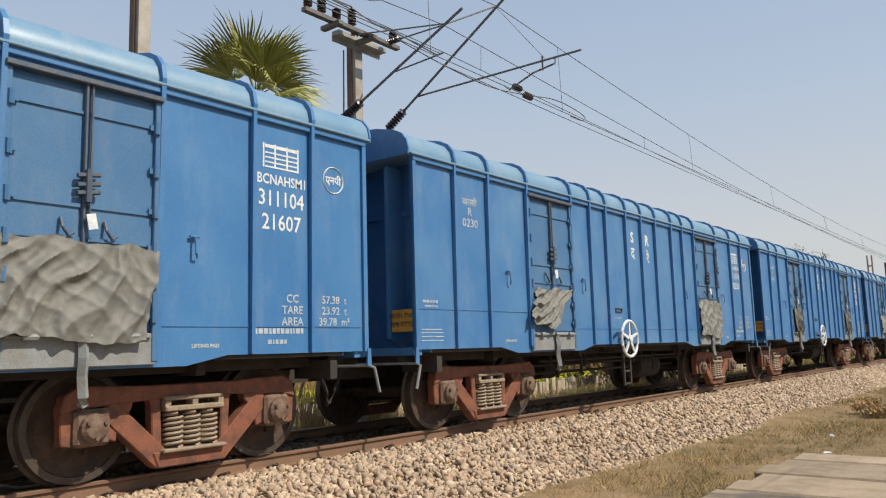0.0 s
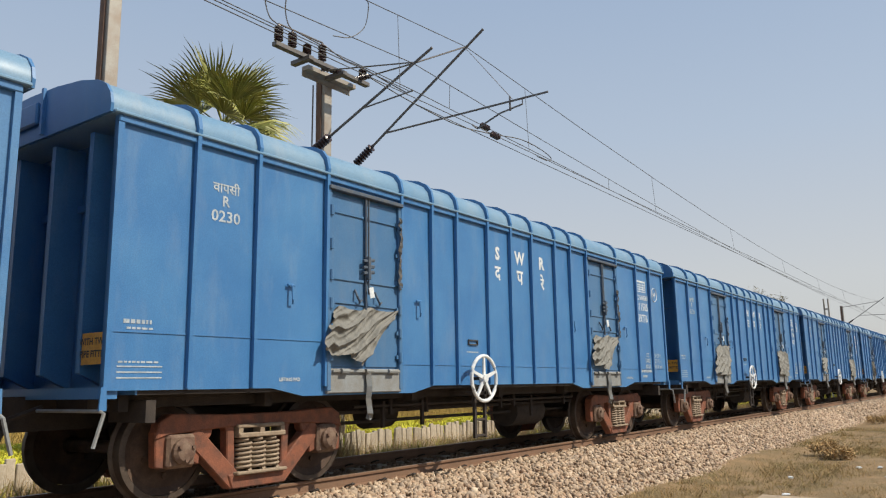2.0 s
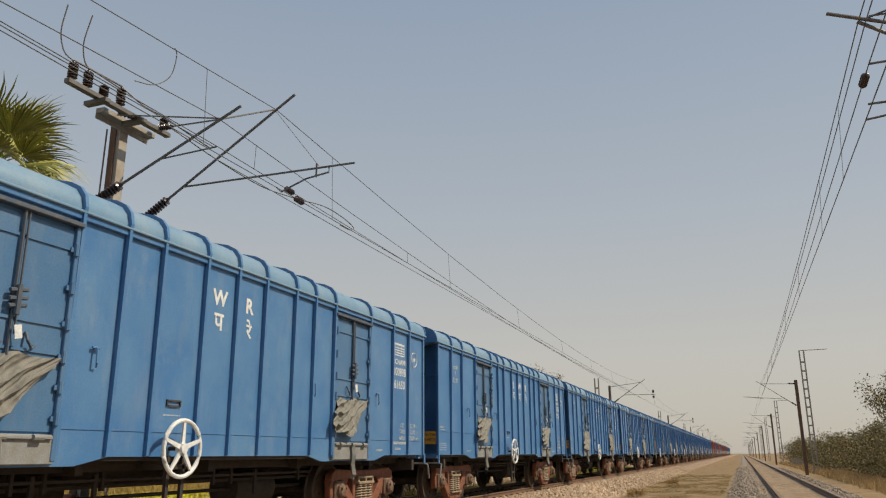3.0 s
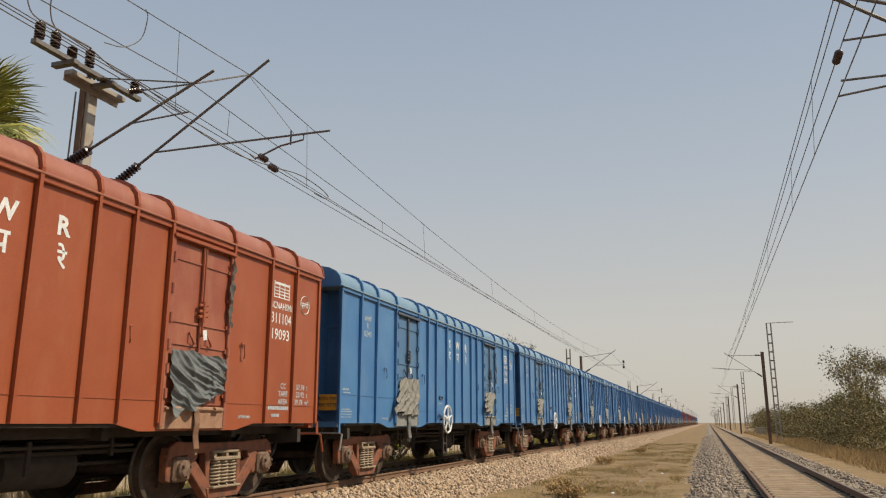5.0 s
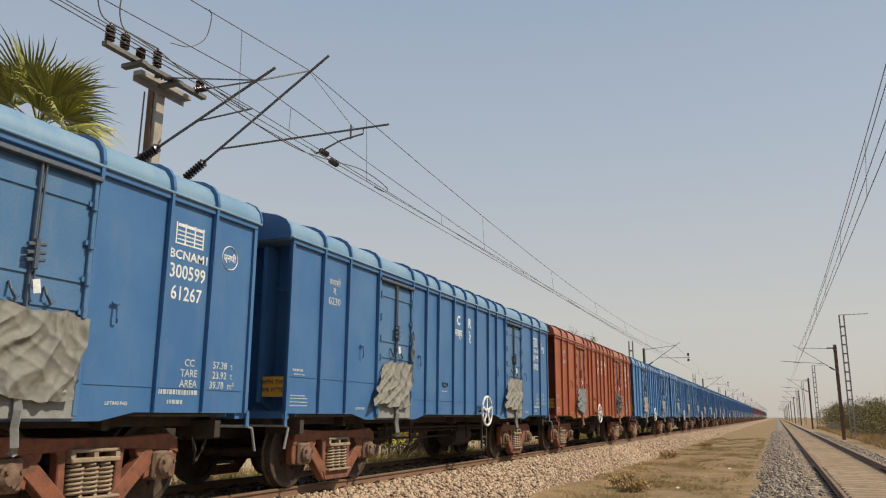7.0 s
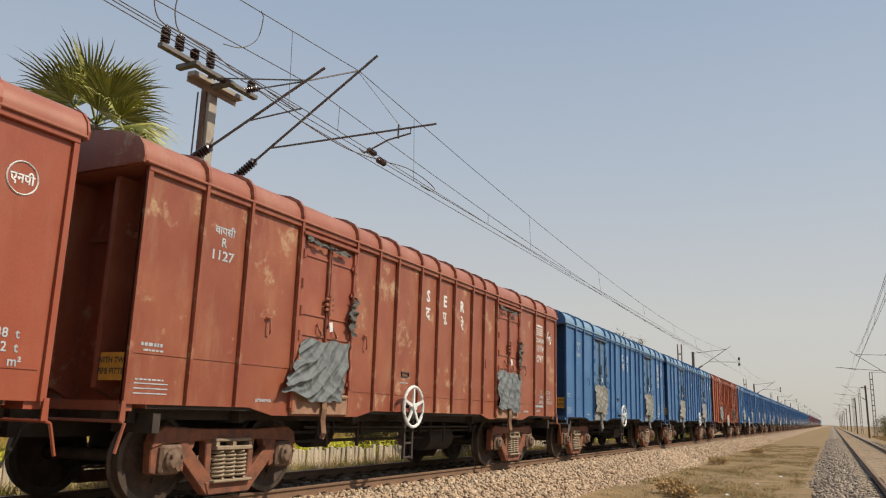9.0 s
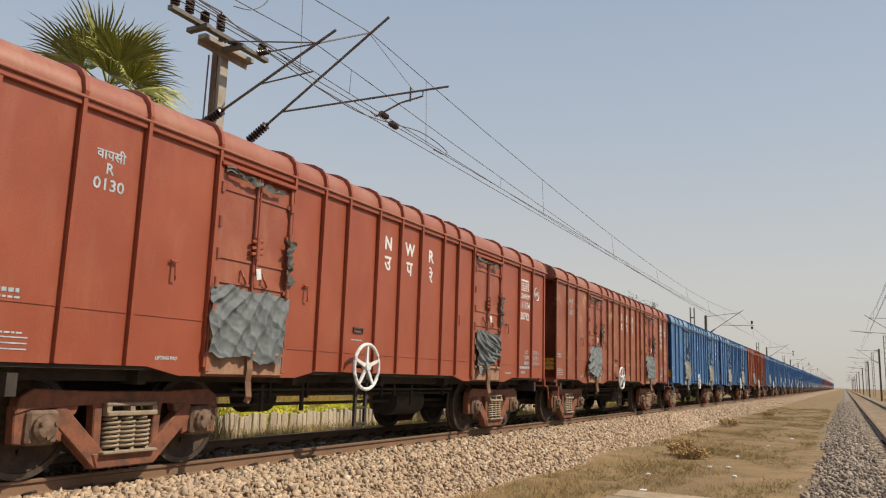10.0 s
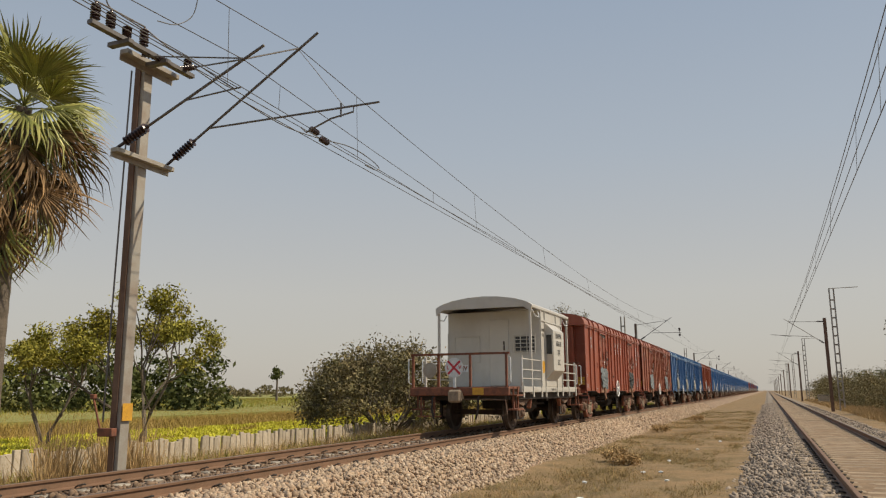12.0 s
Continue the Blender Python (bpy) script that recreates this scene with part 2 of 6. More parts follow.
FLOWER = random_tint(material("mustard_flower", (0.62, 0.56, 0.03), 0.8, 0, (0.45, 0.5, 0.05), 2, 0.7), 0.75, 1.2, island=True)
LEAF = random_tint(material("tree_leaf", (0.24, 0.235, 0.04), 0.75, 0, (0.32, 0.26, 0.05), 0.8, 0.8, spec=0.2), 0.55, 1.5, island=True)
LEAF_DARK = random_tint(material("dark_tree_leaf", (0.085, 0.105, 0.036), 0.85, 0, (0.13, 0.125, 0.045), 0.4, 0.8, spec=0.15), 0.55, 1.5, island=True)
LEAF_GREY = random_tint(material("dusty_thorn_leaf", (0.235, 0.19, 0.10), 0.85, 0, (0.15, 0.14, 0.06), 0.8, 0.8, spec=0.15), 0.5, 1.5, island=True)
FROND = random_tint(material("palm_frond", (0.22, 0.245, 0.062), 0.55, 0, (0.40, 0.36, 0.11), 1.8, 0.8), 0.55, 1.4, island=True)
FROND_DRY = random_tint(material("dry_palm_frond", (0.33, 0.205, 0.095), 0.8, 0, (0.13, 0.08, 0.038), 1.5, 0.8), 0.4, 1.4, island=True)
BARK = material("grey_brown_bark", (0.16, 0.13, 0.10), 0.9, 0, (0.10, 0.08, 0.06), 6, 0.8, 25, 0.8, 0.03)


# ---- mesh helpers ----
def mesh_of(name, bm):
    me = bpy.data.meshes.new(name)
    bm.normal_update()
    bm.to_mesh(me)
    bm.free()
    return me


def smooth(me, angle=35):
    me.shade_smooth()
    me.set_sharp_from_angle(angle=radians(angle))
    return me


def part(name, bm, mat, parent=None, label="", m=None, soft=False):
    """One mesh object under a thing or a part."""
    me = bm if isinstance(bm, bpy.types.Mesh) else mesh_of(name, bm)
    if soft:
        smooth(me)
    if mat and not me.materials:
        me.materials.append(mat)
    ob = new(name, me)
    ob.parent = parent
    if m is not None:
        ob.matrix_basis = m
    return tagged(ob, label)


def thing(name, m, label, category, group="", kind=""):
    ob = new(name)
    ob.matrix_basis = m
    ob.empty_display_size = 0.2
    return tagged(ob, label, category, group, kind)


def box(bm, x0, x1, y0, y1, z0, z1, bevel=0.0):
    r = bmesh.ops.create_cube(bm, size=1, matrix=Matrix.Translation(((x0 + x1) / 2, (y0 + y1) / 2, (z0 + z1) / 2)) @ Matrix.Diagonal((x1 - x0, y1 - y0, z1 - z0, 1)))
    if bevel:
        es = {e for v in r["verts"] for e in v.link_edges}
        bmesh.ops.bevel(bm, geom=list(es), offset=bevel, segments=1, affect="EDGES")
    return bm


def rod(bm, a, b, r, seg=8, r2=None, caps=True):
    """A round bar from a to b."""
    a, b = Vector(a), Vector(b)
    d = b - a
    m = Matrix.Translation((a + b) / 2) @ d.to_track_quat("Z", "Y").to_matrix().to_4x4()
    bmesh.ops.create_cone(bm, cap_ends=caps, segments=seg, radius1=r, radius2=r if r2 is None else r2, depth=d.length, matrix=m)
    return bm


def bar(bm, a, b, w, x0, x1):
    """A flat bar from a to b, both (y, z), w wide, between x0 and x1."""
    a, b = Vector(a), Vector(b)
    d = (b - a).normalized()
    n = Vector((-d.y, d.x)) * w / 2
    q = [a - n, b - n, b + n, a + n]
    prism(bm, [(p.x, p.y) for p in q], x0, x1)
    return bm


def prism(bm, yz, x0, x1):
    """A polygon of (y, z) corners, extruded along x."""
    lo = [bm.verts.new((x0, y, z)) for y, z in yz]
    hi = [bm.verts.new((x1, y, z)) for y, z in yz]
    fs = [bm.faces.new(lo[::-1]), bm.faces.new(hi)]
    for i in range(len(yz)):
        j = (i + 1) % len(yz)
        fs.append(bm.faces.new((lo[i], lo[j], hi[j], hi[i])))
    bmesh.ops.recalc_face_normals(bm, faces=fs)
    return bm


def sweep(bm, xz, y0, y1, closed=True):
    """A line of (x, z) corners, extruded along y; capped when closed."""
    a = [bm.verts.new((x, y0, z)) for x, z in xz]
    b = [bm.verts.new((x, y1, z)) for x, z in xz]
    n = len(xz)
    fs = []
    for i in range(n if closed else n - 1):
        j = (i + 1) % n
        fs.append(bm.faces.new((a[i], a[j], b[j], b[i])))
    if closed:
        fs += [bm.faces.new(a[::-1]), bm.faces.new(b)]
    bmesh.ops.recalc_face_normals(bm, faces=fs)
    return bm


def pipe(bm, pts, r, seg=6):
    """A round bar along a line of points."""
    pts = [Vector(p) for p in pts]
    rings = []
    for i, p in enumerate(pts):
        d = (pts[min(i + 1, len(pts) - 1)] - pts[max(i - 1, 0)]).normalized()
        up = Vector((0, 0, 1)) if abs(d.z) < 0.9 else Vector((1, 0, 0))
        s = d.cross(up).normalized()
        u = s.cross(d)
        rings.append([bm.verts.new(p + r * (math.cos(a) * s + math.sin(a) * u)) for a in [2 * math.pi * k / seg for k in range(seg)]])
    for a, b in zip(rings, rings[1:]):
        for k in range(seg):
            bm.faces.new((a[k], a[(k + 1) % seg], b[(k + 1) % seg], b[k]))
    bm.faces.new(rings[0][::-1])
    bm.faces.new(rings[-1])
    return bm


def eased(pts, n=6):
    """A smooth line through the points."""
    p = [Vector(q) for q in pts]
    p = [p[0] * 2 - p[1]] + p + [p[-1] * 2 - p[-2]]
    out = []
    for i in range(1, len(p) - 2):
        for k in range(n):
            t = k / n
            out.append(0.5 * (2 * p[i] + (p[i + 1] - p[i - 1]) * t + (2 * p[i - 1] - 5 * p[i] + 4 * p[i + 1] - p[i + 2]) * t * t + (3 * p[i] - p[i - 1] - 3 * p[i + 1] + p[i + 2]) * t ** 3))
    return out + [p[-2]]


def lathe(bm, prof, m, seg=24, ring=False):
    """A line of (radius, height) turned round z, placed by m."""
    rings = []
    for r, h in prof:
        rings.append([bm.verts.new(m @ Vector((r * math.cos(2 * math.pi * k / seg), r * math.sin(2 * math.pi * k / seg), h))) for k in range(seg)])
    for a, b in zip(rings, rings[1:]):
        for k in range(seg):
            bm.faces.new((a[k], a[(k + 1) % seg], b[(k + 1) % seg], b[k]))
    if ring:
        for k in range(seg):
            bm.faces.new((rings[-1][k], rings[-1][(k + 1) % seg], rings[0][(k + 1) % seg], rings[0][k]))
    else:
        bm.faces.new(rings[0][::-1])
        bm.faces.new(rings[-1])
    return bm


def lettering(text, size, name="lettering", bold=0.0, spacing=1.0):
    """A mesh of the words, in the xy plane, centred."""
    cu = bpy.data.curves.new(name, "FONT")
    cu.body, cu.size, cu.align_x, cu.align_y = text, size, "CENTER", "CENTER"
    cu.offset, cu.space_character, cu.resolution_u = bold, spacing, 2
    ob = bpy.data.objects.new(name, cu)
    me = bpy.data.meshes.new_from_object(ob)
    bpy.data.objects.remove(ob)
    return me


SIDE = Matrix(((0, 0, 1, 0), (1, 0, 0, 0), (0, 1, 0, 0), (0, 0, 0, 1)))  # writing read along +y on a face that looks to +x


def words(parent, text, x, y, z, size, mat, bold=0.004, name="lettering", label="", w=0.0, h=0.0):
    """Writing on the side; w and h, where given, are the width and height that it is fitted to."""
    me = lettering(text, size, name, bold)
    co = np.array([v.co[:] for v in me.vertices])
    if len(co):
        lo, hi = co.min(0), co.max(0)
        sy = h / (hi[1] - lo[1]) if h else 1.0
        sx = w / (hi[0] - lo[0]) if w else sy
        me.transform(Matrix.Diagonal((sx, sy, 1, 1)) @ Matrix.Translation((-(lo[0] + hi[0]) / 2, -(lo[1] + hi[1]) / 2, 0)))
    return part(name, me, mat, parent, label, Matrix.Translation((x, y, z)) @ SIDE)


def pieces_mesh(name, verts, faces):
    me = bpy.data.meshes.new(name)
    me.from_pydata(verts, [], faces)
    me.update()
    return me

# ---- ground and tracks ----
TC, RC, RZ = -7.80, 1.87, -0.27  # middle of the train's track; middle and rail height of the other track
FAR = 2600.0


def ground_height(x):
    pts = [(-3000, -1.0), (-30, -1.0), (-16, -0.85), (-12.4, -0.62), (-5.0, -0.62), (-3, -0.66), (0, -0.62), (5, -0.6), (7.5, -0.75), (12, -0.95), (3000, -1.0)]
    for (a, za), (b, zb) in zip(pts, pts[1:]):
        if a <= x <= b:
            return za + (zb - za) * (x - a) / (b - a)
    return -1.0


def make_ground():
    xs = [-3000, -900, -300, -120, -60, -30, -22, -16, -14, -12.4, -10, -7.85, -5.2] + [-5.0 + 0.25 * i for i in range(21)] + [1, 2, 3, 4, 5, 6, 7.5, 9, 12, 20, 40, 120, 300, 900, 3000]
    ys = [-400, -100, -40, -10] + [0.5 * i for i in range(0, 90)] + [45 + 3 * i for i in range(30)] + [150, 200, 300, 500, 900, 1600, FAR]
    vs, fs = [], []
    for y in ys:
        for x in xs:
            lump = 0.07 * (noise.noise(Vector((x * 0.7, y * 0.35, 0))) + 0.5 * noise.noise(Vector((x * 2, y * 1.5, 3)))) if abs(x) < 30 else 0
            vs.append((x, y, ground_height(x) + lump))
    w = len(xs)
    for j in range(len(ys) - 1):
        for i in range(w - 1):
            fs.append((j * w + i, j * w + i + 1, (j + 1) * w + i + 1, (j + 1) * w + i))
    me = pieces_mesh("ground", vs, fs)
    me.shade_smooth()
    tagged(part("ground", me, EARTH), "dry trampled earth with sparse yellow grass", "ground", kind="structure")


make_ground()


def track_bed(name, cx, top, half, toe_l, toe_r, mat, label):
    bm = bmesh.new()
    sweep(bm, [(toe_l, -0.95), (cx - half, top), (cx + half, top), (toe_r, -0.95)], -120, FAR, closed=True)
    return tagged(part(name, bm, mat), label, "track bed", kind="structure")


track_bed("ballast_bed", TC, -0.19, 1.95, -11.2, -4.35, BED, "brown crushed stone ballast shoulder under the train's track")
track_bed("far_ballast_bed", RC, RZ - 0.21, 1.9, -1.6, 5.2, BED_GREY, "grey crushed stone ballast under the empty track")


def in_bed(x, cx, top, half, toe_l, toe_r):
    if x < cx - half:
        return -0.95 + (top + 0.95) * (x - toe_l) / (cx - half - toe_l)
    if x > cx + half:
        return -0.95 + (top + 0.95) * (toe_r - x) / (toe_r - cx - half)
    return top


ICO = None


def stones(name, count, place, size, mat, label, seed):
    """Loose broken stones, one heap of angular pieces."""
    global ICO
    if ICO is None:
        bm = bmesh.new()
        bmesh.ops.create_icosphere(bm, subdivisions=1, radius=1)
        bm.verts.ensure_lookup_table()
        ICO = (np.array([v.co[:] for v in bm.verts]), np.array([[v.index for v in f.verts] for f in bm.faces]))
        bm.free()
    v0, f0 = ICO
    rng = np.random.default_rng(seed)
    P = place(rng, count)
    n = len(P)
    V = v0[None] * rng.uniform(0.4, 1.4, (n, len(v0), 1))
    V = np.sign(V) * np.abs(V) ** 0.8 * (size * rng.uniform(0.5, 1.35, (n, 1, 1))) * rng.uniform(0.35, 1.35, (n, 1, 3))
    a = rng.uniform(0, 6.28, n)
    b = rng.uniform(-0.9, 0.9, n)
    ca, sa, cb, sb = np.cos(a), np.sin(a), np.cos(b), np.sin(b)
    y1 = V[:, :, 1] * cb[:, None] - V[:, :, 2] * sb[:, None]
    z1 = V[:, :, 1] * sb[:, None] + V[:, :, 2] * cb[:, None]
    x2 = V[:, :, 0] * ca[:, None] - y1 * sa[:, None]
    y2 = V[:, :, 0] * sa[:, None] + y1 * ca[:, None]
    V = np.stack([x2, y2, z1], 2) + P[:, None, :]
    F = f0[None] + (np.arange(n) * len(v0))[:, None, None]
    me = bpy.data.meshes.new(name)
    me.vertices.add(n * len(v0))
    me.vertices.foreach_set("co", V.reshape(-1))
    nf = n * len(f0)
    me.loops.add(nf * 3)
    me.polygons.add(nf)
    me.loops.foreach_set("vertex_index", F.reshape(-1).astype(np.int32))
    me.polygons.foreach_set("loop_start", np.arange(0, nf * 3, 3, dtype=np.int32))
    me.update(calc_edges=True)
    tagged(part(name, me, mat), label, "ballast", kind="stuff")


def bed_place(cx, top, half, toe_l, toe_r, x0, x1, y0, y1, lift):
    def place(rng, n):
        x = rng.uniform(x0, x1, n)
        y = y0 + (y1 - y0) * rng.uniform(0, 1, n) ** 1.5
        z = np.array([in_bed(a, cx, top, half, toe_l, toe_r) for a in x]) + rng.uniform(-0.01, lift, n)
        return np.stack([x, y, z], 1)
    return place


LB = (TC, -0.19, 1.95, -11.2, -4.35)
RB = (RC, RZ - 0.21, 1.9, -1.6, 5.2)
stones("ballast_stones", 12000, bed_place(*LB, -6.5, -4.5, 30, 80, 0.03), 0.05, STONE, "sharp brown ballast stones along the train's track", 4)
stones("ballast_stones", 40000, bed_place(*LB, -6.85, -4.45, 2.5, 34, 0.045), 0.039, STONE, "sharp brown ballast stones along the train's track", 1)
stones("ballast_stones", 11000, bed_place(*LB, -10.4, -6.95, 4, 60, 0.02), 0.042, STONE_BROWN, "oil-browned ballast stones between the rails", 2)
stones("grey_ballast_stones", 6000, bed_place(*RB, 2.75, 4.9, 10, 90, 0.035), 0.045, STONE_GREY, "grey ballast stones beyond the empty track", 5)
stones("grey_ballast_stones", 20000, bed_place(*RB, -1.45, 1.0, 8, 100, 0.035), 0.045, STONE_GREY, "grey ballast stones along the empty track", 3)


def rail_profile(x, z):
    half = [(0.068, -0.156), (0.068, -0.143), (0.014, -0.125), (0.010, -0.045), (0.034, -0.032), (0.036, -0.006), (0.028, 0.0)]
    return [(x + a, z + b) for a, b in half] + [(x - a, z + b) for a, b in half[::-1]]


def make_track(name, cx, z, label, y0, y1, clip_end, mid=-0.03, mat=CONCRETE):
    tr = thing(name, Matrix(), label, "railway track", kind="structure")
    for s in (-1, 1):
        bm = bmesh.new()
        sweep(bm, rail_profile(cx + s * 0.874, z), -120, FAR)
        me = mesh_of("rail", bm)
        me.materials.append(RAIL)
        me.materials.append(RAILTOP)
        for p in me.polygons:
            if p.normal.z > 0.9 and p.center.z > z - 0.01:
                p.material_index = 1
        part("rail", me, None, tr)
    bm = bmesh.new()
    for a, b in ((-1.37, -0.6), (-0.6, 0.6), (0.6, 1.37)):
        hi = 0.0 if abs(a) > 1 or b > 1 else mid
        box(bm, a, b, -0.12, 0.12, -0.22, hi - 0.0, 0.012)
    sl = mesh_of("sleeper", bm)
    sl.materials.append(mat)
    bm = bmesh.new()
    pipe(bm, [(0.0, -0.05, 0.0), (0.05, -0.05, 0.02), (0.09, -0.02, 0.035), (0.09, 0.03, 0.03), (0.03, 0.06, 0.03), (0.0, 0.03, 0.01)], 0.012, 5)
    cl = mesh_of("rail_clip", bm)
    cl.materials.append(GRIME)
    y = y0
    while y < y1:
        s = part("sleeper", sl, None, tr, m=pose(cx, y, z - 0.165))
        if y < clip_end:
            for a in (-1, 1):
                for b in (-1, 1):
                    part("rail_clip", cl, None, s, m=pose(a * 0.874 + b * 0.06, 0, 0.03, 0, 0, 0 if b > 0 else 180))
        y += 0.62
    return tr


make_track("railway_track", TC, 0.0, "broad gauge track of rusty rails on concrete sleepers", 3.0, 75, 34)
make_track("empty_railway_track", RC, RZ, "empty broad gauge track with dusty concrete sleepers", 8.0, 130, 26, -0.012, TANCON)
def make_infill():
    ys = [-120, -20, 4] + [6 + 0.11 * i for i in range(900)] + [120, 200, 500, FAR]
    xs = [RC - 0.82 + 0.164 * i for i in range(11)]
    vs = []
    for y in ys:
        for x in xs:
            h = noise.noise(Vector((x * 1.3, y * 0.9, 2))) * 0.016 + noise.noise(Vector((x * 5, y * 5, 6))) * 0.007
            vs.append((x, y, RZ - 0.180 + h))
    w = len(xs)
    fs = [(j * w + i, j * w + i + 1, (j + 1) * w + i + 1, (j + 1) * w + i) for j in range(len(ys) - 1) for i in range(w - 1)]
    me = pieces_mesh("dusty_infill", vs, fs)
    me.shade_smooth()
    tagged(part("dusty_infill", me, DIRT), "pale dust and dirt filling the space between the rails", "ground", kind="structure")


make_infill()


# ---- overhead line ----
MX = -10.5  # masts of the train's track


def ibeam(bm, x, y, z0, z1, w=0.24, d=0.2, t=0.018):
    box(bm, x - w / 2, x + w / 2, y - d / 2, y - d / 2 + t, z0, z1)
    box(bm, x - w / 2, x + w / 2, y + d / 2 - t, y + d / 2, z0, z1)
    box(bm, x - t / 2, x + t / 2, y - d / 2 + t, y + d / 2 - t, z0, z1)
    return bm


def insulator(bm, a, b, r=0.075, sheds=7):
    a, b = Vector(a), Vector(b)
    m = Matrix.Translation(a) @ (b - a).to_track_quat("Z", "Y").to_matrix().to_4x4()
    L = (b - a).length
    prof = [(0.02, 0), (0.035, 0.02)]
    for i in range(sheds):
        h = 0.04 + (L - 0.08) * i / sheds
        s = (L - 0.08) / sheds
        prof += [(0.035, h), (r, h + 0.3 * s), (r * 0.95, h + 0.5 * s), (0.035, h + 0.75 * s)]
    prof += [(0.035, L - 0.03), (0.02, L)]
    return lathe(bm, prof, m, 12)


def cantilever(parent, side, mx, y, z_low, cat, reg, cat_z):
    """A sloping bracket tube on an insulator, a stay and a register arm; side is +1 towards +x."""
    base = Vector((mx, y, z_low))
    apex = Vector((cat, y, cat_z))
    d = (apex - base).normalized()
    br = part("bracket", rod(bmesh.new(), base + d * 0.74, apex + d * 0.45, 0.024, 8), TUBE, parent, soft=True)
    bm = bmesh.new()
    rod(bm, base - d * 0.05, base + d * 0.16, 0.03, 6)
    insulator(bm, base + d * 0.16, base + d * 0.76, 0.09, 8)
    part("insulator", bm, PORCELAIN, br, "ribbed brown porcelain insulator", soft=True)
    return br, d


def left_mast(y, first):
    lab = "steel overhead line mast with bracket beside the train's track"
    t = thing("overhead_line_mast", Matrix(), lab, "mast", "masts of the train's track")
    H = 7.35 if first else (9.6 if y < 10 else 7.0)
    bm = bmesh.new()
    box(bm, MX - 0.08, MX + 0.10, y - 0.095, y + 0.11, -0.7, H, 0.006)
    part("mast", bm, GALV, t)
    # thin rust-brown strip on the -y face: the web's shade put in as colour
    bm = bmesh.new()
    box(bm, MX - 0.11, MX + 0.02, y - 0.125, y - 0.098, -0.7, H)
    part("mast_shaded_web", bm, RUSTMAST, t, "rust-brown strip standing for the mast's shaded channel")
    bm = bmesh.new()
    box(bm, MX - 0.25, MX + 0.25, y - 0.25, y + 0.25, -1.0, -0.55, 0.02)
    part("footing", bm, CONCRETE, t)
    return t, H


def wire(name, pts, r, label, cat="wire"):
    tagged(part(name, pipe(bmesh.new(), pts, r, 5), WIRE), label, cat, "overhead wires")


def sagging(x0, z0, y0, x1, z1, y1, sag, n=10):
    out = []
    for i in range(n + 1):
        s = i / n
        out.append((x0 + (x1 - x0) * s, y0 + (y1 - y0) * s, z0 + (z1 - z0) * s - 4 * sag * s * (1 - s)))
    return out


Y1, Y2 = 9.79, 11.04  # the two brackets of the first mast
first, H1 = left_mast(10.5, True)
bm = bmesh.new()
box(bm, -10.36, -10.20, 9.70, 11.12, 5.27, 5.35, 0.004)
box(bm, -10.36, -10.34, 9.70, 11.12, 5.19, 5.27)
part("cross_arm", bm, GALV, first, "pale steel cross arm")
bm = bmesh.new()
box(bm, -10.37, -10.18, 9.75, 11.08, 7.13, 7.22, 0.004)
box(bm, -10.37, -10.35, 9.75, 11.08, 7.03, 7.13)
part("cross_arm", bm, GALV, first, "pale steel cross arm")
b1, d1 = cantilever(first, 1, -10.30, Y1, 5.37, -7.66, 0, 6.55)
b2, d2 = cantilever(first, 1, -10.30, Y2, 5.41, -7.39, 0, 7.24)
part("stay_tube", rod(bmesh.new(), (-9.6, 10.9, 7.22), (-7.66, Y1, 6.56), 0.016, 6), TUBE, first)
part("stay_tube", rod(bmesh.new(), (-10.1, 10.0, 7.15), (-7.66, Y1, 6.58), 0.014, 6), TUBE, first)
part("stay_tube", rod(bmesh.new(), (-7.66, Y1, 6.56), (-7.39, Y2, 7.25), 0.014, 6), TUBE, first)
part("register_arm", rod(bmesh.new(), (-9.36, Y2, 6.0), (-5.75, Y2, 5.96), 0.02, 6), TUBE, first)
part("register_arm", rod(bmesh.new(), (-8.85, Y1, 6.02), (-7.68, Y1, 6.07), 0.016, 6), TUBE, first)
bm = bmesh.new()
pipe(bm, [(-6.25, Y2, 5.97), (-6.25, Y2, 5.86), (-6.7, Y2, 5.80), (-7.2, Y2, 5.62), (-7.3, Y2, 5.72)], 0.016)
rod(bm, (-6.5, Y2, 6.06), (-6.5, Y2, 5.80), 0.016, 6)
part("steady_arm", bm, TUBE, first)
part("stay_wire", rod(bmesh.new(), (-7.39, Y2, 7.2), (-6.45, Y2, 6.0), 0.006, 5), TUBE, first)
# switch gear on top of the mast
bm = bmesh.new()
box(bm, -9.98, -9.86, 8.65, 11.15, 7.13, 7.21, 0.004)
box(bm, -10.2, -9.7, 9.3, 9.42, 7.05, 7.13, 0.004)
box(bm, -10.2, -9.7, 10.2, 10.32, 7.05, 7.13, 0.004)
part("switch_beam", bm, TUBE, first, "dark steel beam of the line switch")
for a, b in ((8.75, 0.36), (9.08, 0.36), (9.45, 0.26), (9.85, 0.40), (11.0, 0.30)):
    part("insulator", insulator(bmesh.new(), (-9.92, a, 7.21), (-9.92, a, 7.21 + b), 0.085, 6), PORCELAIN, first, "ribbed brown porcelain insulator", soft=True)
part("insulator", insulator(bmesh.new(), (-10.1, 10.0, 7.2), (-9.75, 10.3, 7.12), 0.06, 6), PORCELAIN, first, soft=True)
part("insulator", insulator(bmesh.new(), (-10.0, 10.85, 7.22), (-9.6, 10.9, 7.22), 0.06, 6), PORCELAIN, first, soft=True)
bm = bmesh.new()
rod(bm, (-9.92, 8.75, 7.58), (-9.92, 9.85, 7.62), 0.018, 6)
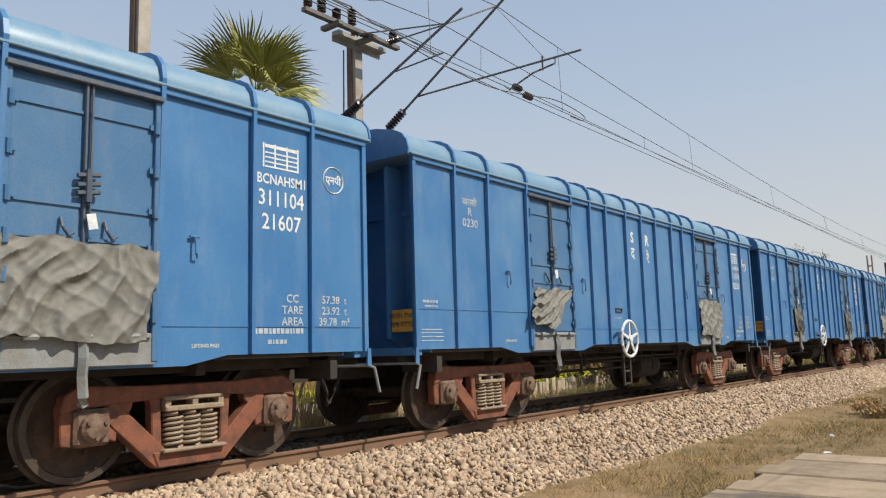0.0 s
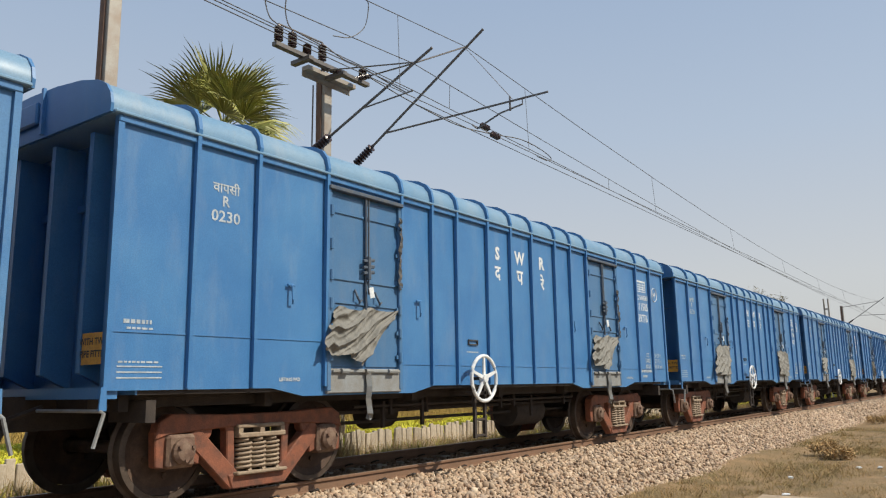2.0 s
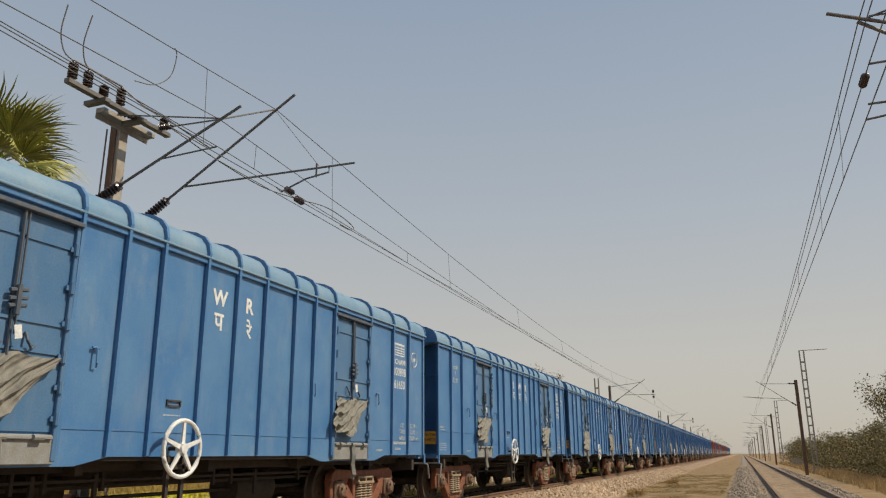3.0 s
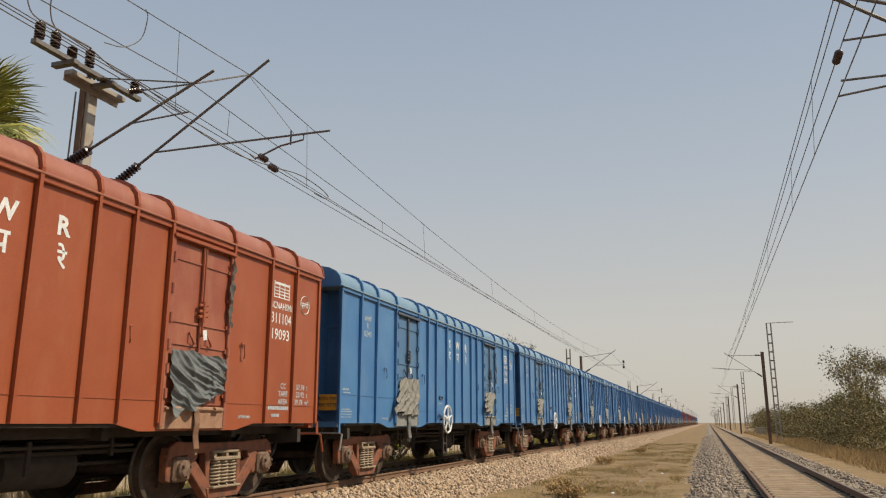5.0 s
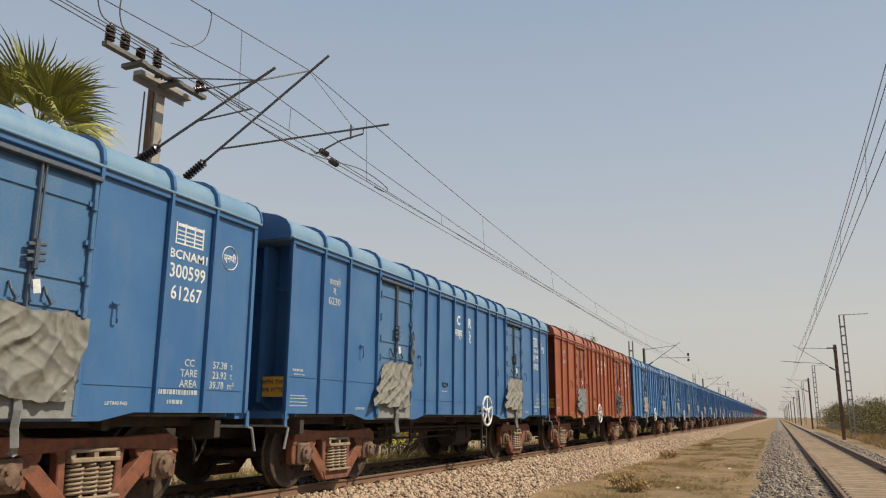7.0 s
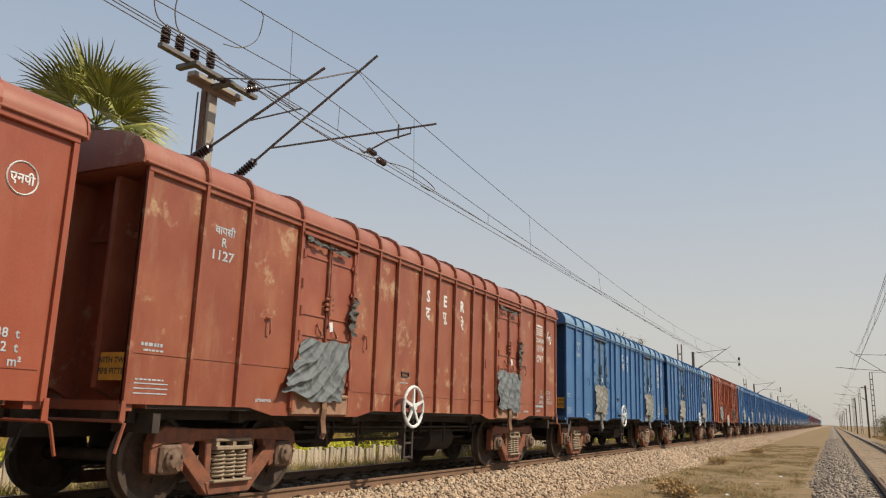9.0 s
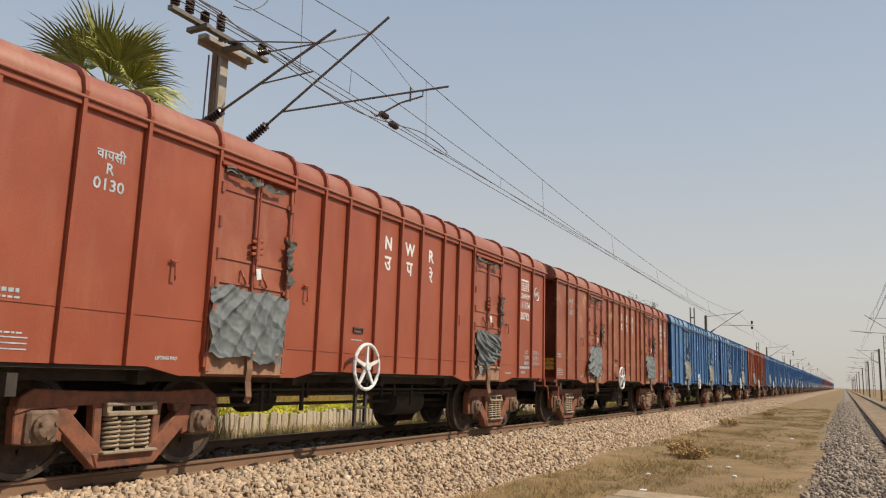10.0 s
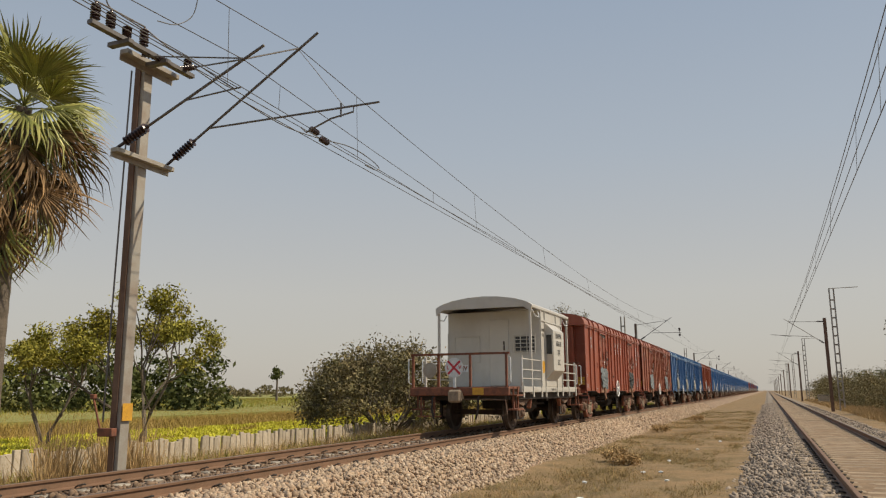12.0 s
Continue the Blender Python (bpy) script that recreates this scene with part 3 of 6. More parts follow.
rod(bm, (-9.92, 9.08, 7.60), (-9.92, 9.85, 7.56), 0.014, 6)
pipe(bm, eased([(-9.92, 9.85, 7.6), (-9.7, 10.2, 7.35), (-9.3, 10.3, 7.1), (-8.6, 10.2, 6.6), (-7.9, 9.9, 6.12)]), 0.012)
pipe(bm, eased([(-9.92, 8.75, 7.56), (-9.95, 8.55, 7.66), (-9.9, 8.40, 7.95), (-9.8, 8.38, 8.4)]), 0.012)
pipe(bm, eased([(-9.92, 9.08, 7.58), (-9.95, 8.98, 7.72), (-9.9, 8.88, 8.0), (-9.8, 8.9, 8.5)]), 0.012)
part("switch_linkage", bm, TUBE, first)
part("operating_rod", rod(bmesh.new(), (-10.74, 10.34, 0.6), (-10.66, 10.34, 7.1), 0.016, 6), TUBE, first)
bm = bmesh.new()
box(bm, -10.76, -10.42, 10.24, 10.36, 0.36, 0.50, 0.01)
rod(bm, (-10.70, 10.26, 0.45), (-10.86, 10.2, 1.05), 0.02, 6)
box(bm, -10.9, -10.8, 10.16, 10.24, 1.0, 1.08, 0.01)
part("switch_handle_box", bm, BOGIE, first, "rusty switch handle box clamped to the mast")
bm = bmesh.new()
box(bm, -10.365, -10.355, 10.39, 10.62, 0.62, 0.92)
part("number_plate", bm, YELLOW, first, "small yellow painted band")

for y in [70.3 + 60 * i for i in range(11)]:
    t, H = left_mast(y, False)
    cantilever(t, 1, -10.35, y, 5.4, -7.75, 0, 7.2)
    part("stay_tube", rod(bmesh.new(), (-10.4, y, 6.9), (-7.75, y, 7.2), 0.02, 6), TUBE, t)
    part("register_arm", rod(bmesh.new(), (-9.3, y, 6.15), (-6.6, y, 6.1), 0.02, 6), TUBE, t)
    bm = bmesh.new()
    rod(bm, (-6.75, y, 6.25), (-6.75, y, 6.5), 0.09, 8)
    rod(bm, (-6.75, y, 5.8), (-6.75, y, 6.0), 0.09, 8)
    rod(bm, (-6.75, y, 5.8), (-6.75, y, 6.5), 0.015, 6)
    part("insulator", bm, PORCELAIN, t)

def run(name, x0, z0, y0, x1, z1, y1, sag, label):
    pts = sagging(x0, z0, y0, x1, z1, y1, sag, 12)
    wire(name, pts, 0.0078, label)
    return pts


def between(pts, y):
    for a, b in zip(pts, pts[1:]):
        if a[1] <= y <= b[1]:
            s = (y - a[1]) / (b[1] - a[1])
            return tuple(a[i] + (b[i] - a[i]) * s for i in range(3))


def droppers(top, low, ys):
    for y in ys:
        wire("dropper_wire", [between(top, y), between(low, y)], 0.005, "thin dropper wire between catenary and contact wire")


BACK = -48.0
top0 = run("catenary_wire", -7.5, 7.3, BACK, -7.39, 7.24, Y2, 1.35, "dark sagging catenary wire over the train")
low0 = run("contact_wire", -7.5, 5.75, BACK, -7.35, 5.75, Y2, 0.0, "straight contact wire over the train")
droppers(top0, low0, (-30, -20, -10, -2, 4, 9.05))
ov0 = run("catenary_wire", -7.7, 6.9, BACK, -7.66, 6.56, Y1, 1.1, "second catenary wire of the overlap")
ovl0 = run("contact_wire", -7.95, 6.0, BACK, -7.68, 6.08, Y1, 0.0, "second contact wire of the overlap")
run("contact_wire", -8.05, 5.98, BACK, -7.72, 6.06, Y1, 0.0, "second contact wire of the overlap")
top1 = run("catenary_wire", -7.39, 7.24, Y2, -7.75, 7.2, 70.3, 0.92, "dark sagging catenary wire over the train")
low1 = run("contact_wire", -7.35, 5.75, Y2, -7.6, 5.7, 70.3, 0.0, "straight contact wire over the train")
droppers(top1, low1, (13.2, 20.3, 28, 36, 44, 52, 60))
ov1 = run("catenary_wire", -7.66, 6.56, Y1, -8.9, 6.7, 70.3, 0.55, "second catenary wire of the overlap")
ovl1 = run("contact_wire", -7.68, 6.08, Y1, -8.8, 6.2, 70.3, 0.12, "second contact wire of the overlap")
run("contact_wire", -7.6, 5.80, Y1, -7.66, 5.72, 70.3, 0.05, "second contact wire of the overlap")
droppers(ov1, ovl1, (10.9, 18.2, 26))
for i in range(10):
    a, b = 70.3 + 60 * i, 130.3 + 60 * i
    ta = run("catenary_wire", -7.75, 7.2, a, -7.75, 7.2, b, 0.75, "dark sagging catenary wire over the train")
    tb = run("contact_wire", -7.6, 5.72, a, -7.6, 5.72, b, 0.0, "straight contact wire over the train")
    if i < 3:
        droppers(ta, tb, [a + 60 * k / 6 for k in range(1, 6)])
bm = bmesh.new()
pipe(bm, eased([(-8.4, 9.5, 6.4), (-8.0, 10.2, 6.05), (-7.75, 11.2, 5.86), (-7.5, 12.0, 5.84), (-7.45, 13.0, 5.98), (-7.45, 13.8, 5.98), (-7.42, 14.25, 5.88), (-7.42, 14.1, 5.78), (-7.4, 13.6, 5.75)]), 0.010)
pipe(bm, eased([(-7.68, 7.85, 6.34), (-7.65, 8.2, 6.44), (-7.6, 8.47, 6.7), (-7.55, 8.51, 7.05), (-7.5, 8.4, 7.12)]), 0.008)
tagged(part("jumper_wire", bm, WIRE), "looped jumper wire between the overhead wires", "wire", "overhead wires")
for p in ((-7.71, 11.95, 6.06), (-7.36, 11.75, 5.75)):
    tagged(part("wire_insulator", insulator(bmesh.new(), p, Vector(p) + Vector((-0.01, 0.34, 0.0)), 0.06, 5), PORCELAIN), "dark insulator block in the contact wires", "insulator", "overhead wires")

# masts of the empty track
RX = 4.6
def right_mast(y, tall):
    t = thing("overhead_line_mast", Matrix(), "dark steel overhead line mast with bracket beside the empty track", "mast", "masts of the empty track")
    part("mast", ibeam(bmesh.new(), RX, y, -0.8, 6.7), RUSTMAST, t)
    base, apex = Vector((RX - 0.15, y, 4.7)), Vector((RC + 0.1, y, 6.5))
    d = (apex - base).normalized()
    br = part("bracket", rod(bmesh.new(), base + d * 0.5, apex + d * 0.4, 0.024, 6), TUBE, t)
    part("insulator", insulator(bmesh.new(), base, base + d * 0.5), PORCELAIN, br)
    part("stay_tube", rod(bmesh.new(), (RX, y, 6.4), apex, 0.018, 6), TUBE, t)
    part("insulator", insulator(bmesh.new(), (RX - 0.1, y, 6.42), (RX - 0.6, y, 6.45)), PORCELAIN, t)
    part("register_arm", rod(bmesh.new(), base + d * 0.9, (RC - 1.3, y, 5.5), 0.018, 6), TUBE, t)
    part("steady_arm", rod(bmesh.new(), (RC - 1.0, y, 5.5), (RC + 0.2, y, 5.3), 0.014, 6), TUBE, t)


def lattice_mast(x, y, h, w, label, arm):
    t = thing("lattice_mast", Matrix(), label, "mast", "lattice masts")
    for s in (-1, 1):
        bm = bmesh.new()
        box(bm, x + s * w - 0.05, x + s * w + 0.05, y - 0.1, y + 0.1, -0.9, h)
        part("leg", bm, GALV, t)
    z, i = 0.2, 1
    while z < h - 0.6:
        bm = bmesh.new()
        box(bm, x - w, x + w, y - 0.08, y + 0.08, z, z + 0.12)
        part("lacing_bar", bm, GALV, t)
        z, i = z + 0.75, -i
    if arm:
        part("top_arm", rod(bmesh.new(), (x - w, y, h), (x + arm, y, h + 0.02), 0.03, 6), GALV, t)


for i in range(10):
    right_mast(68.0 + 58 * i, False)
    if i < 4:
        lattice_mast(5.6, 72.0 + 58 * i, 9.5 if i == 0 else 8.8, 0.17, "tall grey lattice steel mast with a top arm", 2.0)
        lattice_mast(-12.0, 72.5 + 60 * i, 7.9, 0.17, "grey lattice steel mast beyond the train", 0)

near = thing("overhead_line_mast", Matrix(), "dark steel overhead line mast with two brackets beside the empty track", "mast", "masts of the empty track")
part("mast", ibeam(bmesh.new(), RX + 0.15, 10.1, -0.8, 7.4), RUSTMAST, near)
YN = 9.9
for base, tip in (((4.6, YN, 5.26), (1.57, YN, 6.52)), ((4.6, 10.3, 4.55), (1.90, YN, 6.33))):
    a, b = Vector(base), Vector(tip)
    d = (b - a).normalized()
    br = part("bracket", rod(bmesh.new(), a + d * 0.6, b, 0.024, 8), TUBE, near, soft=True)
    part("insulator", insulator(bmesh.new(), a, a + d * 0.62, 0.09, 8), PORCELAIN, br, soft=True)
for a, b in (((1.95, YN, 6.34), (4.7, YN, 7.08)), ((2.04, YN, 6.38), (4.7, 10.2, 6.45))):
    part("stay_tube", rod(bmesh.new(), a, b, 0.014, 6), TUBE, near)
for a, b in (((1.95, YN, 5.73), (2.82, YN, 5.73)), ((1.87, YN, 5.20), (3.75, YN, 5.18))):
    part("register_arm", rod(bmesh.new(), a, b, 0.016, 6), TUBE, near)
part("steady_arm", pipe(bmesh.new(), [(1.82, YN, 5.0), (2.66, YN, 5.09), (2.72, YN, 5.20), (2.6, YN, 5.24)], 0.014), TUBE, near)
wires_r = []
for x0, z0, x1, z1, sag, nm in ((1.90, 6.30, 1.95, 6.5, 0.5, "catenary_wire"), (1.98, 6.28, 2.0, 6.4, 0.4, "catenary_wire"), (1.95, 5.73, 1.98, 5.6, 0.15, "contact_wire"), (1.82, 5.0, 1.87, 5.3, 0.0, "contact_wire")):
    wires_r.append(run(nm, x0, z0, YN, x1, z1, 68.0, sag, "dark wire over the empty track"))
    run(nm, x0 + 0.1, z0 + 0.1, -48.0, x0, z0, YN, sag, "dark wire over the empty track")
tagged(part("wire_insulator", insulator(bmesh.new(), (1.955, 10.2, 5.73), (1.955, 10.55, 5.72), 0.055, 5), PORCELAIN), "dark insulator block in the wire", "insulator", "overhead wires")
for y in (12.2, 15.5, 22, 29, 36, 43, 50, 57):
    wire("dropper_wire", [between(wires_r[0], y), between(wires_r[3], y)], 0.004, "thin dropper wire over the empty track")
for i in range(9):
    a, b = 68.0 + 58 * i, 126.0 + 58 * i
    wire("catenary_wire", sagging(RC + 0.1, 6.5, a, RC + 0.1, 6.5, b, 0.6), 0.007, "dark sagging catenary wire over the empty track")
    wire("contact_wire", [(RC, a, 5.3), (RC, b, 5.3)], 0.007, "straight contact wire over the empty track")

# ---- the train ----
SPEED, PITCH, Y0 = 12.65, 14.45, 7.25  # metres a second; coupling to coupling; the rear of wagon 0 at the start
WL, HW = 13.6, 1.52  # length and half width of a wagon's body
RIBS = [0.85, 1.63, 2.66, 4.03, 4.70, 5.30, 6.12, 6.80, 7.48, 8.30, 8.90, 9.57, 10.94, 11.97, 12.75]
ROOF = [(1.54, 3.56), (1.55, 3.64), (1.52, 3.75), (1.44, 3.85), (1.30, 3.92), (1.0, 3.99), (0.55, 4.04), (0.0, 4.06)]


def roof_line(grow):
    half = [(x + (grow if x > 1.2 else grow * x / 1.2), z + grow * (1 - x / 2.2) ** 0.5 if x < 1.55 else z) for x, z in ROOF]
    return half + [(-x, z) for x, z in half[-2::-1]]


def wheelset_meshes():
    bm = bmesh.new()
    for s in (-1, 1):
        m = Matrix.Translation((s * 0.80, 0, 0)) @ Matrix.Rotation(radians(90 * s), 4, "Y")
        lathe(bm, [(0.09, 0.16), (0.10, 0.02), (0.36, 0.05), (0.43, 0.02), (0.43, 0.13), (0.36, 0.10), (0.12, 0.15)], m, 32)
    rod(bm, (-1.15, 0, 0), (1.15, 0, 0), 0.075, 12)
    for k in range(5):
        a = 2 * math.pi * k / 5
        rod(bm, (0.93, 0.24 * math.cos(a), 0.24 * math.sin(a)), (0.955, 0.24 * math.cos(a), 0.24 * math.sin(a)), 0.03, 6)
    disc = smooth(mesh_of("wheel_disc", bm))
    disc.materials.append(WHEEL)
    tyres = []
    for s in (-1, 1):
        bm = bmesh.new()
        m = Matrix.Translation((s * 0.80, 0, 0)) @ Matrix.Rotation(radians(90 * s), 4, "Y")
        lathe(bm, [(0.435, 0.0), (0.53, 0.0), (0.532, 0.02), (0.50, 0.035), (0.495, 0.135), (0.435, 0.138)], m, 40, ring=True)
        tyre = smooth(mesh_of("tyre", bm))
        tyre.materials.append(TREAD)
        tyres.append(tyre)
    return disc, tyres


DISC, TYRES = wheelset_meshes()


def spring_mesh():
    bm = bmesh.new()
    n = 7 * 12
    pipe(bm, [(0.088 * math.cos(i * math.pi / 6), 0.088 * math.sin(i * math.pi / 6), 0.32 * i / n) for i in range(n + 1)], 0.0175, 5)
    me = smooth(mesh_of("coil_spring", bm))
    me.materials.append(SPRING)
    return me


COIL = spring_mesh()


def bogie_frame_mesh():
    """A cast three-piece side frame, outer face towards +x."""
    bm = bmesh.new()
    x0, x1 = 1.04, 1.16
    prism(bm, [(-1.27, 0.62), (-1.24, 0.78), (-1.1, 0.86), (-0.45, 0.83), (0.45, 0.83), (1.1, 0.86), (1.24, 0.78), (1.27, 0.62), (1.12, 0.66), (0.8, 0.68), (0.4, 0.70), (-0.4, 0.70), (-0.8, 0.68), (-1.12, 0.66)], x0, x1 + 0.02)
    for s in (-1, 1):
        prism(bm, [(s * 1.27, 0.70), (s * 1.25, 0.36), (s * 1.16, 0.34), (s * 1.14, 0.50), (s * 1.15, 0.68)], x0, x1)
        prism(bm, [(s * 0.86, 0.70), (s * 0.85, 0.38), (s * 0.76, 0.35), (s * 0.74, 0.52), (s * 0.62, 0.62), (s * 0.6, 0.70)], x0, x1)
        bar(bm, (s * 0.86, 0.66), (s * 0.30, 0.13), 0.19, x0 - 0.003, x1 + 0.014)
        bar(bm, (s * 0.385, 0.76), (s * 0.36, 0.16), 0.10, x0 + 0.003, x1 + 0.006)
        prism(bm, [(s * 0.46, 0.71), (s * 0.41, 0.71), (s * 0.41, 0.62)], x0 + 0.006, x1 + 0.003)
        prism(bm, [(s * 0.80, 0.71), (s * 0.60, 0.71), (s * 0.76, 0.60)], x0 + 0.006, x1 + 0.003)
    prism(bm, [(-0.36, 0.07), (0.36, 0.07), (0.42, 0.22), (-0.42, 0.22)], x0 - 0.02, x1 + 0.03)
    bmesh.ops.bevel(bm, geom=[e for e in bm.edges], offset=0.012, segments=1, affect="EDGES")
    me = mesh_of("side_frame", bm)
    me.materials.append(BOGIE)
    return me


FRAME = bogie_frame_mesh()


def axlebox_mesh():
    bm = bmesh.new()
    box(bm, 0.98, 1.22, -0.16, 0.16, -0.16, 0.16, 0.03)
    m = Matrix.Translation((1.2, 0, 0)) @ Matrix.Rotation(radians(90), 4, "Y")
    lathe(bm, [(0.125, 0), (0.125, 0.06), (0.09, 0.09), (0.03, 0.10)], m, 14)
    for k in range(3):
        a = 2 * math.pi * k / 3 + 0.5
        rod(bm, (1.25, 0.085 * math.cos(a), 0.085 * math.sin(a)), (1.31, 0.085 * math.cos(a), 0.085 * math.sin(a)), 0.02, 6)
    me = mesh_of("axle_box", bm)
    me.materials.append(AXLEBOX)
    return me


AXB = axlebox_mesh()
FLIP = pose(0, 0, 0, 0, 0, 180)
AXLE_Z = 0.50


def make_wheelset(parent, y):
    w = part("wheelset", DISC, None, parent, m=pose(0, y, AXLE_Z))
    return w


def make_bogie(wagon, u):
    bm = bmesh.new()
    box(bm, -1.1, 1.1, -0.24, 0.24, 0.50, 0.80, 0.04)
    rod(bm, (0, 0, 0.75), (0, 0, 0.95), 0.2, 12)
    for s in (-1, 1):
        box(bm, s * 0.62 - 0.1, s * 0.62 + 0.1, -0.9, 0.9, 0.34, 0.40)
    b = part("bogie", bm, GRIME, wagon, "cast steel bogie with rust-red side frames", pose(0, u, 0))
    for m in (Matrix(), FLIP):
        part("side_frame", FRAME, None, b, m=m)
        for dy in (-0.19, 0, 0.19):
            part("coil_spring", COIL, None, b, m=m @ pose(1.13, dy, 0.24))
        for dy in (-1.0, 1.0):
            part("axle_box", AXB, None, b, m=m @ pose(0, dy, AXLE_Z))
    bm = bmesh.new()
    box(bm, 1.06, 1.24, -0.32, 0.32, 0.58, 0.63, 0.01)
    box(bm, 1.06, 1.22, -0.32, 0.32, 0.68, 0.72, 0.01)
    box(bm, 1.06, 1.22, -0.32, -0.26, 0.63, 0.68)
    box(bm, 1.06, 1.22, 0.26, 0.32, 0.63, 0.68)
    box(bm, 1.06, 1.22, -0.03, 0.03, 0.63, 0.68)
    part("bolster_end", bm, SPRING, b)
    part("spring_seat", box(bmesh.new(), 1.0, 1.25, -0.34, 0.34, 0.205, 0.24, 0.01), SPRING, b)
    for dy in (-1.0, 1.0):
        w = make_wheelset(b, dy)
        for ty in TYRES:
            part("tyre", ty, None, b, m=pose(0, dy, AXLE_Z))
    return b


def tarp_mesh(seed, corners, freq, angle, mat):
    """A loose creased sheet: corners (y, z) top left, top right, bottom right, bottom left; folds run at an angle and fan out."""
    bm = bmesh.new()
    nx, nz = 84, 52
    tl, tr, br, bl = [Vector(c) for c in corners]
    grid = []
    for j in range(nz + 1):
        row = []
        for i in range(nx + 1):
            s, t = i / nx, j / nz
            e = t + 0.10 * t * noise.noise(Vector((s * 3.5, seed, 2))) + 0.035 * t * noise.noise(Vector((s * 12, seed, 5)))
            p = (tl * (1 - s) + tr * s) * (1 - e) + (bl * (1 - s) + br * s) * e
            p.y -= 0.045 * (1 - t) * abs(math.sin(2.2 * math.pi * s + seed)) + 0.015 * noise.noise(Vector((s * 9, t * 2, seed)))
            p.x += 0.03 * noise.noise(Vector((t * 5, seed, s)))
            bend = noise.noise(Vector((s * 1.6, t * 1.6, seed))) * 0.55 + noise.noise(Vector((s * 3, t * 2, seed + 3))) * 0.22
            q = freq * (s * (1 - 0.35 * t) + angle * t) + bend
            r = abs(2 * (q - math.floor(q)) - 1)
            q2 = 2.3 * q - 2.4 * t + 0.5 * noise.noise(Vector((s * 2, t * 2, seed + 9)))
            r2 = abs(2 * (q2 - math.floor(q2)) - 1)
            q3 = 4.5 * (t * 0.8 - s * 0.9) + 0.9 * noise.noise(Vector((s * 2, t * 2, seed + 17)))
            r3 = abs(2 * (q3 - math.floor(q3)) - 1)
            f = 0.052 * r ** 2.2 + 0.022 * r2 ** 1.6 + 0.016 * r3 ** 2.5 + 0.005 * noise.noise(Vector((s * 24, t * 20, seed)))
            f *= 0.35 + 0.65 * min(1, 0.4 + t * 1.5)
            row.append(bm.verts.new((0.045 + f + 0.05 * t, p.x, p.y)))
        grid.append(row)
    for j in range(nz):
        for i in range(nx):
            bm.faces.new((grid[j][i], grid[j + 1][i], grid[j + 1][i + 1], grid[j][i + 1]))
    me = mesh_of("tarpaulin", bm)
    smooth(me, 35)
    me.materials.append(mat)
    return me


# hung from the door's lower bolts, some square, some slipped to one side
SHEETS = (
    (1.3, ((-0.50, 0.02), (0.62, 0.06), (0.40, -0.82), (-0.95, -0.74)), 4.2, 0.75),
    (2.6, ((-0.55, 0.02), (0.62, 0.04), (-0.10, -0.66), (-0.80, -0.50)), 3.4, 0.9),
    (3.9, ((-0.72, 0.06), (0.66, 0.02), (0.50, -0.84), (-0.72, -0.76)), 4.6, 0.6),
    (5.2, ((-0.40, 0.02), (0.45, 0.03), (0.25, -0.75), (-0.30, -0.82)), 3.0, -0.4),
    (6.1, ((-0.60, 0.04), (0.61, -0.02), (0.50, -0.50), (-0.52, -0.86)), 4.0, -0.5),
)
TARPS = [tarp_mesh(*a, TARP) for a in SHEETS]
TARPS_DARK = [tarp_mesh(a[0] + 7, a[1], a[2], a[3], TARP_DARK) for a in SHEETS]


